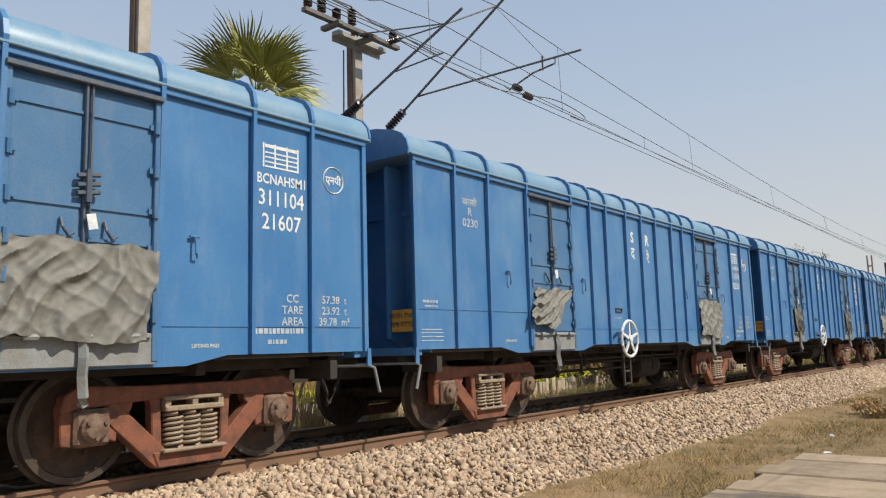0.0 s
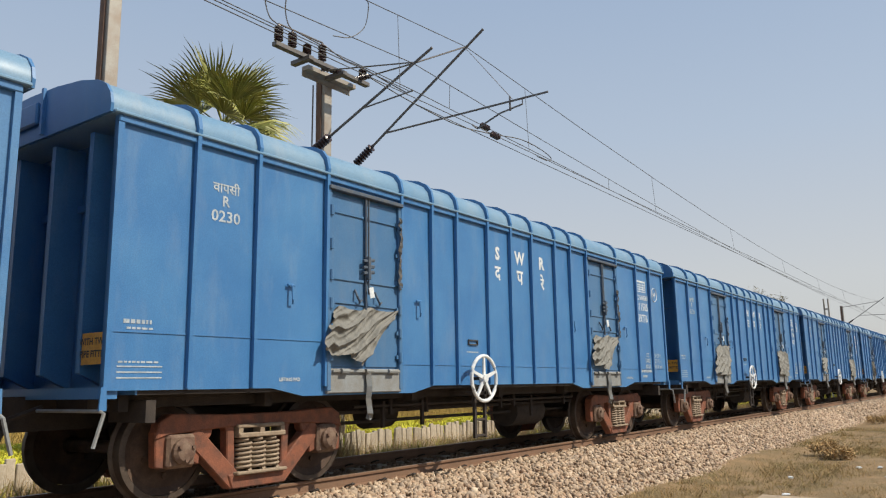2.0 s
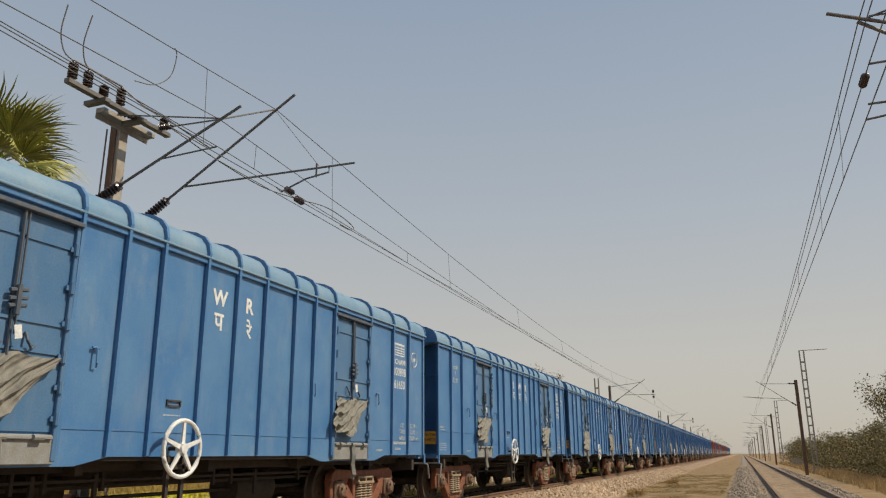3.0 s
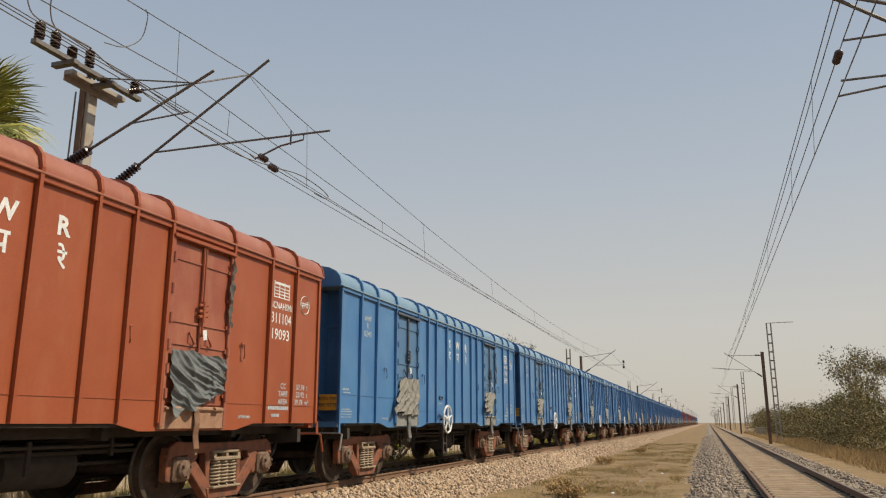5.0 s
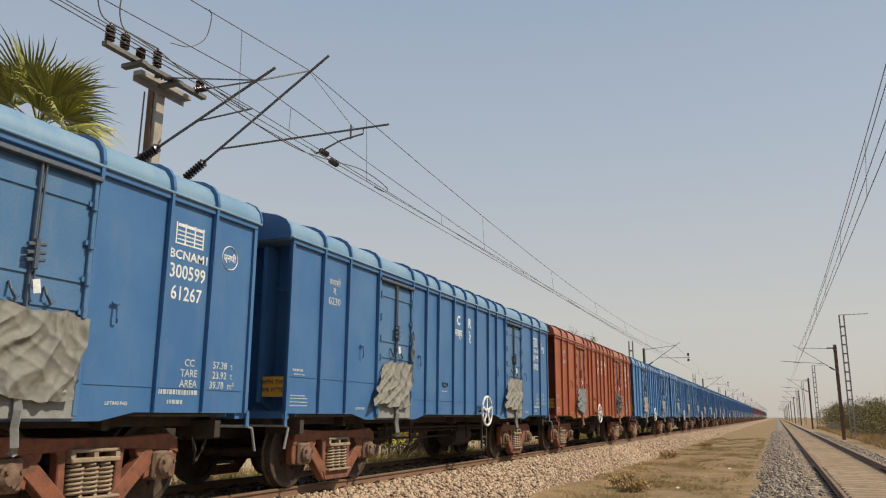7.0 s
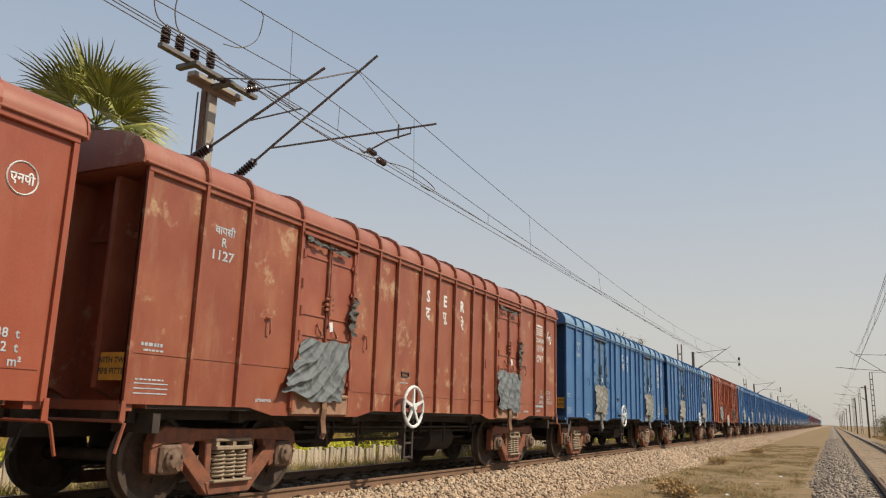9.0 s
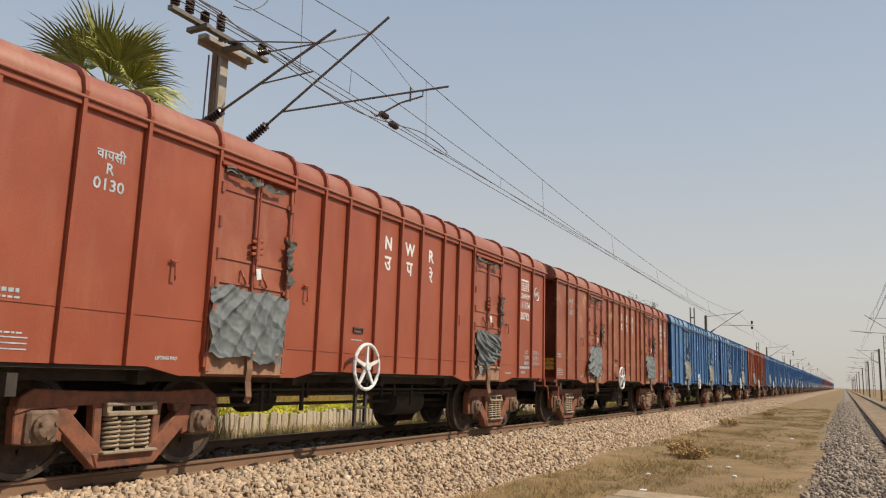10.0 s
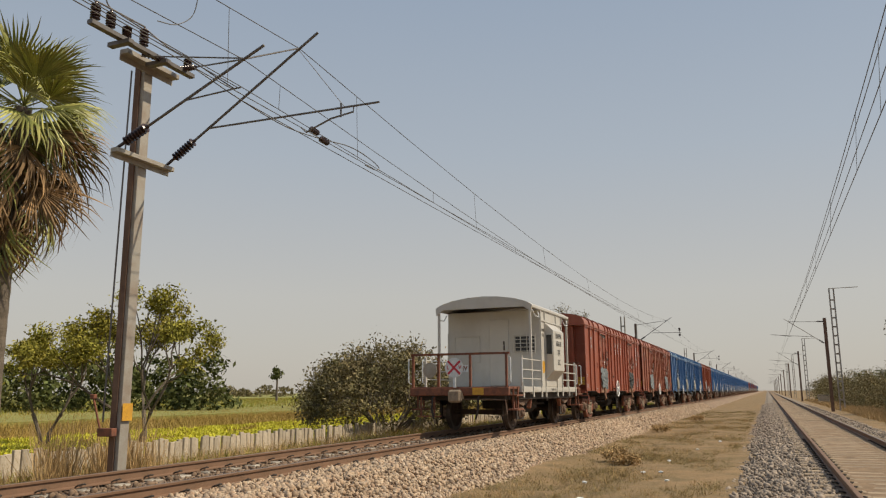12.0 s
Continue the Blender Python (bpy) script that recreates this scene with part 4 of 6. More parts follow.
def make_door(wagon, u, paint, door, flap, m, full):
    """A pair of hinged leaves between hinge posts, with bolts, a lower flap and a strap; u is the door's middle."""
    bm = bmesh.new()
    box(bm, HW - 0.02, HW + 0.018, -0.62, -0.008, 1.32, 3.36, 0.006)
    for z in (2.06, 2.34, 3.14):
        box(bm, HW + 0.018, HW + 0.034, -0.60, -0.03, z, z + 0.03)
    d = part("door_leaf", bm, door, wagon, "", m @ pose(0, u, 0))
    bm = bmesh.new()
    box(bm, HW - 0.02, HW + 0.018, 0.008, 0.62, 1.32, 3.36, 0.006)
    for z in (2.06, 2.34, 3.14):
        box(bm, HW + 0.018, HW + 0.034, 0.03, 0.60, z, z + 0.03)
    part("door_leaf", bm, door, wagon, "", m @ pose(0, u, 0))
    for s in (-1, 1):
        bm = bmesh.new()
        box(bm, HW, HW + 0.055, s * 0.645 - 0.03, s * 0.645 + 0.03, 1.05, 3.40, 0.006)
        for z in (1.45, 1.75, 2.05, 2.38, 2.75, 3.15):
            rod(bm, (HW + 0.055, s * 0.625, z - 0.06), (HW + 0.055, s * 0.625, z + 0.06), 0.028, 8)
            box(bm, HW + 0.03, HW + 0.05, s * 0.62 - 0.055, s * 0.62 + 0.055, z - 0.025, z + 0.025)
        part("hinge_post", bm, door, wagon, "", m @ pose(0, u, 0))
    bm = bmesh.new()
    rod(bm, (HW + 0.05, -0.02, 2.0), (HW + 0.05, -0.02, 3.42), 0.016, 6)
    rod(bm, (HW + 0.05, 0.03, 2.2), (HW + 0.05, 0.03, 3.40), 0.012, 6)
    for z in (2.45, 2.52, 2.6):
        rod(bm, (HW + 0.07, -0.09, z), (HW + 0.07, 0.10, z + 0.03), 0.022, 6)
    rod(bm, (HW + 0.08, 0, 2.38), (HW + 0.08, 0, 2.66), 0.03, 8)
    for s in (-0.2, 0.17):
        pipe(bm, [(HW + 0.03, s, 2.24), (HW + 0.07, s, 2.16), (HW + 0.07, s + 0.05, 2.09), (HW + 0.05, s + 0.1, 2.12)], 0.014)
    box(bm, HW, HW + 0.09, -0.68, 0.68, 3.40, 3.45, 0.008)
    part("door_bolt", bm, BOLT if flap is FLAP else paint, wagon, "", m @ pose(0, u, 0))
    bm = bmesh.new()
    box(bm, HW - 0.01, HW + 0.045, -0.66, 0.66, 1.02, 1.30, 0.01)
    box(bm, HW + 0.045, HW + 0.075, -0.6, 0.6, 1.255, 1.285, 0.004)
    for y in (-0.42, 0, 0.42):
        rod(bm, (HW + 0.08, y - 0.06, 1.27), (HW + 0.08, y + 0.06, 1.27), 0.03, 8)
    part("door_flap", bm, flap, wagon, "dusty drop flap below the door", m @ pose(0, u, 0))
    bm = bmesh.new()
    pipe(bm, [(HW + 0.06, 0, 1.28), (HW + 0.09, 0, 1.1), (HW + 0.07, 0, 0.95), (HW + 0.10, 0, 0.78), (HW + 0.06, 0.02, 0.72)], 0.045, 4)
    part("strap", bm, flap, wagon, "", m @ pose(0, u, 0))
    if full:
        bm = bmesh.new()
        box(bm, -0.003, 0.003, -0.04, 0.04, -0.065, 0.065)
        part("seal_card", bm, WHITE, wagon, "white seal card on the door bolt", m @ pose(HW + 0.10, u + 0.03, 2.22, 12, 0, 0))


def make_wagon(paint, roof, flap, label):
    w = thing("covered_wagon", Matrix(), label, "freight wagon", "wagons of the train")
    # body: side sheets with the deeper sill at the doors, end walls set in
    sill = [(0, 1.09), (1.9, 1.09), (2.35, 1.0), (4.3, 1.0), (4.75, 1.09), (8.85, 1.09), (9.3, 1.0), (11.25, 1.0), (11.7, 1.09), (WL, 1.09), (WL, 3.56), (0, 3.56)]
    for x in (HW - 0.03, -HW):
        part("side_panel", prism(bmesh.new(), sill, x, x + 0.03), paint, w)
    for y in (0.34, WL - 0.36):
        part("end_wall", box(bmesh.new(), -HW + 0.03, HW - 0.03, y, y + 0.02, 1.05, 3.56), paint, w)
    part("floor", box(bmesh.new(), -HW + 0.03, HW - 0.03, 0.36, WL - 0.36, 1.05, 1.12), GRIME, w)
    for s in (-1, 1):
        part("cantrail", box(bmesh.new(), s * (HW + 0.012) - 0.03, s * (HW + 0.012) + 0.03, 0, WL, 3.50, 3.57, 0.008), paint, w)
        for y in (0.0, WL - 0.06):
            part("corner_post", box(bmesh.new(), s * (HW + 0.004) - 0.03, s * (HW + 0.004) + 0.03, y, y + 0.06, 1.09, 3.5), paint, w)
        for a, b, z in ((0.06, 2.64, 1.60), (4.05, 9.55, 1.36), (10.96, 13.5, 1.36)):
            part("sheet_seam", box(bmesh.new(), s * (HW + 0.004) - 0.02, s * (HW + 0.004) + 0.004, a, b, z, z + 0.01), paint, w)
    # roof with arched end panels
    bm = bmesh.new()
    line = roof_line(0)
    sweep(bm, line, -0.06, WL + 0.06, closed=True)
    for s in (-1, 1):
        box(bm, s * 1.54 - 0.05, s * 1.54 + 0.05, -0.06, WL + 0.06, 3.565, 3.60, 0.01)
    part("roof", bm, roof, w, soft=True)
    for y, d in ((0.0, -1), (WL, 1)):
        bm = bmesh.new()
        ya, yb = (y - 0.09, y - 0.062) if d < 0 else (y + 0.062, y + 0.09)
        sweep(bm, [(x * 1.008, z + 0.01) for x, z in line], ya, yb)
        f = part("end_fascia", bm, paint, w)
        bm = bmesh.new()
        e = y - 0.09 if d < 0 else y + 0.09
        box(bm, -0.28, 0.28, min(e, e + d * 0.05), max(e, e + d * 0.05), 3.72, 3.95, 0.015)
        for x in (-0.34, 0.34):
            box(bm, x - 0.02, x + 0.02, min(e, e + d * 0.03), max(e, e + d * 0.03), 3.6, 4.08)
        part("vent_hood", bm, paint, f)
        a, b = (0.03, 0.338) if d < 0 else (WL - 0.338, WL - 0.03)
        for x in (-1.06, -0.36, 0.36, 1.06):
            bm = bmesh.new()
            prism(bm, [(b if d < 0 else a, 1.1), (a if d < 0 else b, 1.25), (a if d < 0 else b, 3.5), (b if d < 0 else a, 3.5)], x - 0.035, x + 0.035)
            part("end_stanchion", bm, paint, w)
        bm = bmesh.new()
        box(bm, -HW + 0.03, HW - 0.03, min(b, b - 0.05) if d < 0 else a, b if d < 0 else a + 0.05, 2.86, 2.93)
        part("end_rail", bm, paint, w)
        bm = bmesh.new()
        box(bm, -HW + 0.03, HW - 0.03, (0.0 if d < 0 else WL - 0.17), (0.17 if d < 0 else WL), 1.02, 1.12)
        part("end_sill", bm, paint, w)
        bm = bmesh.new()
        q = 0.03 if d < 0 else WL - 0.03
        box(bm, 1.12, 1.52, q - 0.004, q + 0.004, 1.32, 1.60)
        pl = part("notice_plate", bm, YELLOW, w, "yellow notice plate with black lettering")
        if d < 0:
            for k, tx in enumerate(("WITH TWIN", "PIPE FITTED")):
                part("lettering", lettering(tx, 0.085, bold=0.002), BLACK, pl, m=Matrix.Translation((1.32, q - 0.007, 1.52 - 0.11 * k)) @ pose(0, 0, 0, 90, 0, 0))
    # hoops: side rib, roof band, side rib in one bent bar
    bm = bmesh.new()
    loop = roof_line(0.045)
    inner = roof_line(-0.01)
    path = [(HW + 0.045, 1.10)] + loop + [(-HW - 0.045, 1.10)]
    ins = [(HW - 0.01, 1.10)] + inner + [(-HW + 0.01, 1.10)]
    sweep(bm, path + ins[::-1], -0.022, 0.022)
    hoop = mesh_of("rib", bm)
    hoop.materials.append(paint)
    for u in RIBS:
        part("rib", hoop, None, w, m=pose(0, u, 0))
    for m, full in ((Matrix(), True), (Matrix.Translation((0, WL, 0)) @ FLIP, False)):
        for u in (3.345, 10.255):
            make_door(w, u, paint, DOOR_BLUE if flap is FLAP else DOOR_RED, flap, m, full)
    # label holders, brackets and small steps on the side
    for y, z in ((2.12, 2.1), (4.4, 2.1), (8.95, 2.1), (11.3, 2.1)):
        bm = bmesh.new()
        pipe(bm, [(HW, y, z + 0.10), (HW + 0.05, y, z + 0.09), (HW + 0.06, y, z - 0.06), (HW + 0.03, y + 0.03, z - 0.1)], 0.012)
        rod(bm, (HW + 0.03, y - 0.05, z + 0.1), (HW + 0.03, y + 0.05, z + 0.1), 0.014, 6)
        part("side_hook", bm, paint, w)
    bm = bmesh.new()
    box(bm, HW, HW + 0.02, 5.58, 5.83, 1.72, 1.74)
    box(bm, HW, HW + 0.02, 5.61, 5.80, 1.66, 1.68)
    box(bm, HW, HW + 0.02, 5.58, 5.60, 1.66, 1.74)
    box(bm, HW, HW + 0.02, 5.81, 5.83, 1.66, 1.74)
    part("label_holder", bm, BLACK, w)
    # underframe
    bm = bmesh.new()
    box(bm, -0.22, 0.22, -0.25, WL + 0.25, 0.72, 1.05)
    for y in (0.35, 2.05, 4.6, 6.8, 9.0, 11.55, 13.25):
        box(bm, -1.3, 1.3, y - 0.05, y + 0.05, 0.90, 1.05)
    for x in (-1.1, 1.1):
        box(bm, x - 0.04, x + 0.04, 0.1, WL - 0.1, 0.93, 1.05)
    box(bm, 0.75, 0.82, 3.4, 10.2, 0.74, 0.78)
    rod(bm, (0.6, 3.4, 0.62), (0.6, 10.2, 0.62), 0.025, 6)
    for y in (4.0, 4.4, 5.2, 7.2, 7.6, 9.4):
        box(bm, 1.0, 1.05, y, y + 0.04, 0.72, 0.95)
    rod(bm, (1.02, 3.7, 0.84), (1.02, 9.8, 0.84), 0.02, 6)
    for y in (4.25, 5.1, 8.2):
        box(bm, 1.0, 1.04, y, y + 0.05, 0.55, 0.9)
    for y in (0.5, 13.1):
        box(bm, 0.9, 1.5, y - 0.05, y + 0.05, 0.80, 1.0)
    part("underframe", bm, GRIME, w)
    for x, a, b, z, r in ((0.5, 8.2, 9.2, 0.62, 0.26), (0.3, 4.7, 5.2, 0.72, 0.22)):
        part("air_reservoir", rod(bmesh.new(), (x, a, z), (x, b, z), r, 18), GRIME, w, "dark air brake reservoir", soft=True)
    for y, d in ((-0.25, -1), (WL + 0.25, 1)):
        bm = bmesh.new()
        e = y + d * 0.18
        box(bm, -0.12, 0.12, min(y, e) - 0.03, max(y, e) + 0.03, 0.78, 1.0, 0.03)
        box(bm, -0.2, 0.16, e - 0.09, e + 0.09, 0.72, 1.02, 0.04)
        part("coupler", bm, GRIME, w, "oily knuckle coupler")
        for x in (-0.4, 0.45):
            bm = bmesh.new()
            pipe(bm, [(x, y - d * 0.3, 0.95), (x, y, 0.85), (x, y + d * 0.1, 0.6), (x * 0.9, y + d * 0.16, 0.45), (x * 0.8, y + d * 0.19, 0.42)], 0.026, 6)
            part("brake_hose", bm, GRIME, w)
        bm = bmesh.new()
        q = 0.0 if d < 0 else WL
        pipe(bm, [(0.5, q + d * 0.02, 0.92), (1.55, q + d * 0.02, 0.92), (1.62, q + d * 0.02, 0.90), (1.62, q + d * 0.10, 0.62)], 0.018, 6)
        part("uncoupling_lever", bm, FLAP if flap is FLAP else paint, w)
        bm = bmesh.new()
        prism(bm, [(q - 0.025, 1.12), (q + 0.025, 1.12), (q + 0.035, 0.92), (q - 0.035, 0.92)], 1.545, 1.565)
        part("lever_bracket", bm, paint, w)
    # hand wheel on its bracket
    bm = bmesh.new()
    c = Vector((HW + 0.19, 5.70, 1.18))
    ring = [(c.x, c.y + 0.32 * math.cos(k * math.pi / 12), c.z + 0.32 * math.sin(k * math.pi / 12)) for k in range(25)]
    pipe(bm, ring, 0.026, 8)
    for k in range(5):
        a = 2 * math.pi * k / 5 + 0.3
        prism(bm, [(c.y + 0.05 * math.cos(a - 0.6), c.z + 0.05 * math.sin(a - 0.6)), (c.y + 0.31 * math.cos(a - 0.06), c.z + 0.31 * math.sin(a - 0.06)), (c.y + 0.31 * math.cos(a + 0.06), c.z + 0.31 * math.sin(a + 0.06)), (c.y + 0.05 * math.cos(a + 0.6), c.z + 0.05 * math.sin(a + 0.6))], c.x - 0.012, c.x + 0.012)
    rod(bm, c - Vector((0.05, 0, 0)), c + Vector((0.04, 0, 0)), 0.06, 10)
    part("hand_wheel", bm, WHITE, w, "white spoked brake hand wheel", soft=True)
    bm = bmesh.new()
    for s in (-0.13, 0.13):
        box(bm, HW + 0.08, HW + 0.12, 5.70 + s - 0.025, 5.70 + s + 0.025, 0.35, 1.1)
    box(bm, HW - 0.3, HW + 0.12, 5.53, 5.87, 0.95, 1.0)
    rod(bm, (HW + 0.1, 5.55, 0.6), (HW + 0.1, 5.85, 0.6), 0.02, 6)
    rod(bm, (HW + 0.1, 5.55, 0.38), (HW + 0.1, 5.85, 0.38), 0.02, 6)
    rod(bm, (1.2, 5.70, 1.18), (HW + 0.19, 5.70, 1.18), 0.025, 8)
    part("hand_wheel_bracket", bm, GRIME, w)
    for u in (2.05, 11.55):
        make_bogie(w, u)
    return w


def rag_mesh(seed):
    """A narrow torn strip of cloth hanging along a door edge."""
    bm = bmesh.new()
    rows = []
    for j in range(31):
        t = j / 30
        w = 0.012 + 0.035 * abs(noise.noise(Vector((t * 6, seed, 0))))
        c = 0.05 * noise.noise(Vector((t * 5, seed, 4)))
        rows.append([bm.verts.new((0.05 + 0.06 * abs(noise.noise(Vector((t * 9, i, seed)))), c + (i - 1.5) * w, -0.95 * t)) for i in range(4)])
    for a, b in zip(rows, rows[1:]):
        for i in range(3):
            bm.faces.new((a[i], b[i], b[i + 1], a[i + 1]))
    me = smooth(mesh_of("seal_rag", bm), 40)
    me.materials.append(RAG)
    return me


RAGS = [rag_mesh(i) for i in (1.3, 4.7, 8.9)]
LABEL_BLUE = "blue-painted steel covered freight wagon with ribbed sides and arched roof"
LABEL_RED = "red-oxide covered freight wagon with ribbed sides and dusty arched roof"
protos = {
    "b": make_wagon(BLUE, ROOF_BLUE, FLAP, LABEL_BLUE),
    "o": make_wagon(BLUE_OLD, ROOF_BLUE, FLAP, LABEL_BLUE + ", faded"),
    "d": make_wagon(BLUE_DEEP, ROOF_BLUE, FLAP, LABEL_BLUE + ", deep-toned"),
    "r": make_wagon(RED, ROOF_RED, FLAP_RED, LABEL_RED),
    "f": make_wagon(RED_FRESH, ROOF_RED, FLAP_RED, LABEL_RED + ", bright"),
    "s": make_wagon(RED_OLD, ROOF_RED, FLAP_RED, LABEL_RED + ", rust-streaked"),
}
# wagons from the rear (9) to the front of the train
ORDER = {9: "r", 8: "s", 7: "d", 6: "d", 5: "f", 4: "b", 3: "o", 2: "b", 1: "b", 0: "o"}
for k in range(-1, -31, -1):
    ORDER[k] = "r" if k in (-10, -11, -13, -14, -16, -17, -18, -20, -21, -23, -24) else ("b" if k % 2 else "o")
# owning railway letters, number lines, return date, tarpaulin pair, seal of the wagon
MARKS = {
    -1: ("SR", "311104\n18250", "0230"), 0: ("SR", "311104\n10230", "0230"), 1: ("NWR", "311104\n21607", "0230"), 2: ("SWR", "311505\n29776", "0230"), 3: ("WR", "300898\n61650", "0240"),
    4: ("SWR", "311104\n15053", "0240"), 5: ("NWR", "311104\n19093", "0230"), 6: ("CR", "300199\n60903", "0230"), 7: ("CR", "300599\n61267", "0230"),
    8: ("SER", "311104\n10797", "1127"), 9: ("NWR", "311104\n20792", "0130"),
}
HINDI = {"E": "\u092a\u0942", "N": "\u0909", "S": "\u0926", "W": "\u092a", "R": "\u0930\u0947", "C": "\u092e\u0927\u094d\u092f"}


def mark_wagon(w, k):
    road, number, due = MARKS[k]
    x = HW + 0.004
    spots = {2: (6.46, 7.14), 3: (6.46, 7.14, 7.89)}[len(road)]
    for c, u in zip(road, spots):
        words(w, c, x, u, 3.12, 0.34, WHITE, 0.012, h=0.215)
        words(w, HINDI[c], x, u, 2.80, 0.34, WHITE, 0.007, h=0.27 if c == "R" else 0.22)
    a = "BCNAHSM1" if number.startswith("311") else "BCNAM1"
    words(w, a, x, 12.36, 2.90, 0.17, WHITE, 0.003, w=0.64, h=0.11)
    for i, s in enumerate(number.split("\n")):
        words(w, s, x, 12.36, 2.70 - 0.25 * i, 0.28, WHITE, 0.003, w=0.60 if len(s) > 5 else 0.52, h=0.17)
    bm = bmesh.new()
    for z in (3.03, 3.08, 3.13, 3.18, 3.24):
        box(bm, x - 0.003, x, 12.14, 12.58, z - 0.008, z + 0.008 + (0.02 if z > 3.2 else 0))
    for y in (12.12, 12.27, 12.43, 12.58):
        box(bm, x - 0.003, x + 0.0005, y - 0.01, y + 0.01, 3.02, 3.28)
    tagged(part("ruled_table", bm, WHITE, w), "white stencilled table of ruled lines", kind="stuff")
    bm = bmesh.new()
    ring = [(x, 13.1 + 0.15 * math.cos(i * math.pi / 12), 3.02 + 0.15 * math.sin(i * math.pi / 12)) for i in range(25)]
    pipe(bm, ring, 0.008, 4)
    part("painted_ring", bm, WHITE, w)
    words(w, "NP" if k in (2, 3) else "\u090f\u0928\u092a\u0940", x, 13.1, 3.02, 0.12, WHITE, 0.003)
    for i, (c, v) in enumerate((("CC", "57.38  t"), ("TARE", "23.92  t"), ("AREA", "39.78  m\u00b2"))):
        words(w, c, x, 12.50, 1.66 - 0.12 * i, 0.12, PRINT, 0.002)
        words(w, v, x, 13.1, 1.66 - 0.12 * i, 0.12, PRINT, 0.002)
    bm = bmesh.new()
    rng = random.Random(k)
    for y, z, a, h in ((12.35, 1.32, 0.66, 0.055), (12.30, 1.21, 0.25, 0.045), (0.32, 1.70, 0.30, 0.036), (0.34, 1.64, 0.27, 0.018), (0.34, 1.34, 0.40, 0.016), (5.7, 1.56, 0.30, 0.016)):
        q = y - a / 2
        while q < y + a / 2 - 0.03:
            n = min(rng.uniform(0.02, 0.06), y + a / 2 - q)
            box(bm, x - 0.003, x, q, q + n, z - h / 2, z + h / 2)
            q += n + 0.014
    for z in (1.30, 1.25, 1.20):
        box(bm, x - 0.003, x, 0.13, 0.58, z - 0.006, z + 0.006)
    tagged(part("small_print", bm, PRINT, w), "small faded white stencilled lines", kind="stuff")
    for u in (2.15, 11.45):
        words(w, "LIFTING PAD", x, u, 1.18, 0.07, PRINT, 0.003, w=0.30, h=0.04)
    words(w, "\u0935\u093e\u092a\u0938\u0940", x, 1.24, 3.13, 0.17, PRINT, 0.003, w=0.34, h=0.13)
    words(w, "R", x, 1.24, 2.98, 0.17, PRINT, 0.003, h=0.11)
    words(w, due, x, 1.24, 2.82, 0.18, PRINT, 0.003, w=0.36, h=0.12)


# how the sheets of the marked wagons hang
SHEET_OF = {(1, 10.255): 2, (2, 3.345): 1, (6, 10.255): 0, (9, 3.345): 2, (5, 3.345): 0, (5, 10.255): 4, (2, 10.255): 1, (9, 10.255): 4, (8, 3.345): 0, (7, 10.255): 2, (3, 10.255): 1}


def make_train():
    out = {}
    used = set()
    for k in sorted(ORDER, reverse=True):
        c = ORDER[k]
        if c not in used:
            w = protos[c]
            used.add(c)
        else:
            w = None
        out[k] = (c, w)
    wagons = {}
    for k, (c, w) in out.items():
        if w is None:
            wagons[k] = copy_thing(protos[c], pose(TC, Y0 - PITCH * k, 0))
    for k, (c, w) in out.items():
        if w is not None:
            w.matrix_basis = pose(TC, Y0 - PITCH * k, 0)
            wagons[k] = w
    rng = random.Random(5)
    for k in sorted(wagons):
        tarps = TARPS if ORDER[k] in "bod" else TARPS_DARK
        for u in (3.345, 10.255):
            part("tarpaulin", tarps[SHEET_OF.get((k, u), rng.randrange(4))], None, wagons[k], "crumpled grey tarpaulin hanging over the door foot", pose(HW, u + rng.uniform(-0.04, 0.04), rng.uniform(1.97, 2.05)))
    for k in MARKS:
        mark_wagon(wagons[k], k)
        for u in (3.345, 10.255):
            if rng.random() < 0.45:
                top = rng.uniform(2.6, 3.35)
                part("seal_rag", RAGS[rng.randrange(3)], None, wagons[k], "torn dark sealing cloth along the door edge", pose(HW + 0.02, u + 0.62, top))
            if k in (8, 9):
                part("seal_rag", RAGS[rng.randrange(3)], None, wagons[k], "torn dark sealing cloth along the door head", pose(HW + 0.03, u - 0.62, 3.36, 86, 0, 0) @ Matrix.Diagonal((1.0, 1.0, 1.1, 1)))
                part("seal_rag", RAGS[rng.randrange(3)], None, wagons[k], "torn dark sealing cloth along the door edge", pose(HW + 0.02, u + 0.60, 2.72) @ Matrix.Diagonal((1.3, 2.0, 0.6, 1)))
    for o in wagons[6].children:
        if o.name.startswith("hand_wheel"):
            o.location.y += 2.05
    return wagons


WAGONS = make_train()


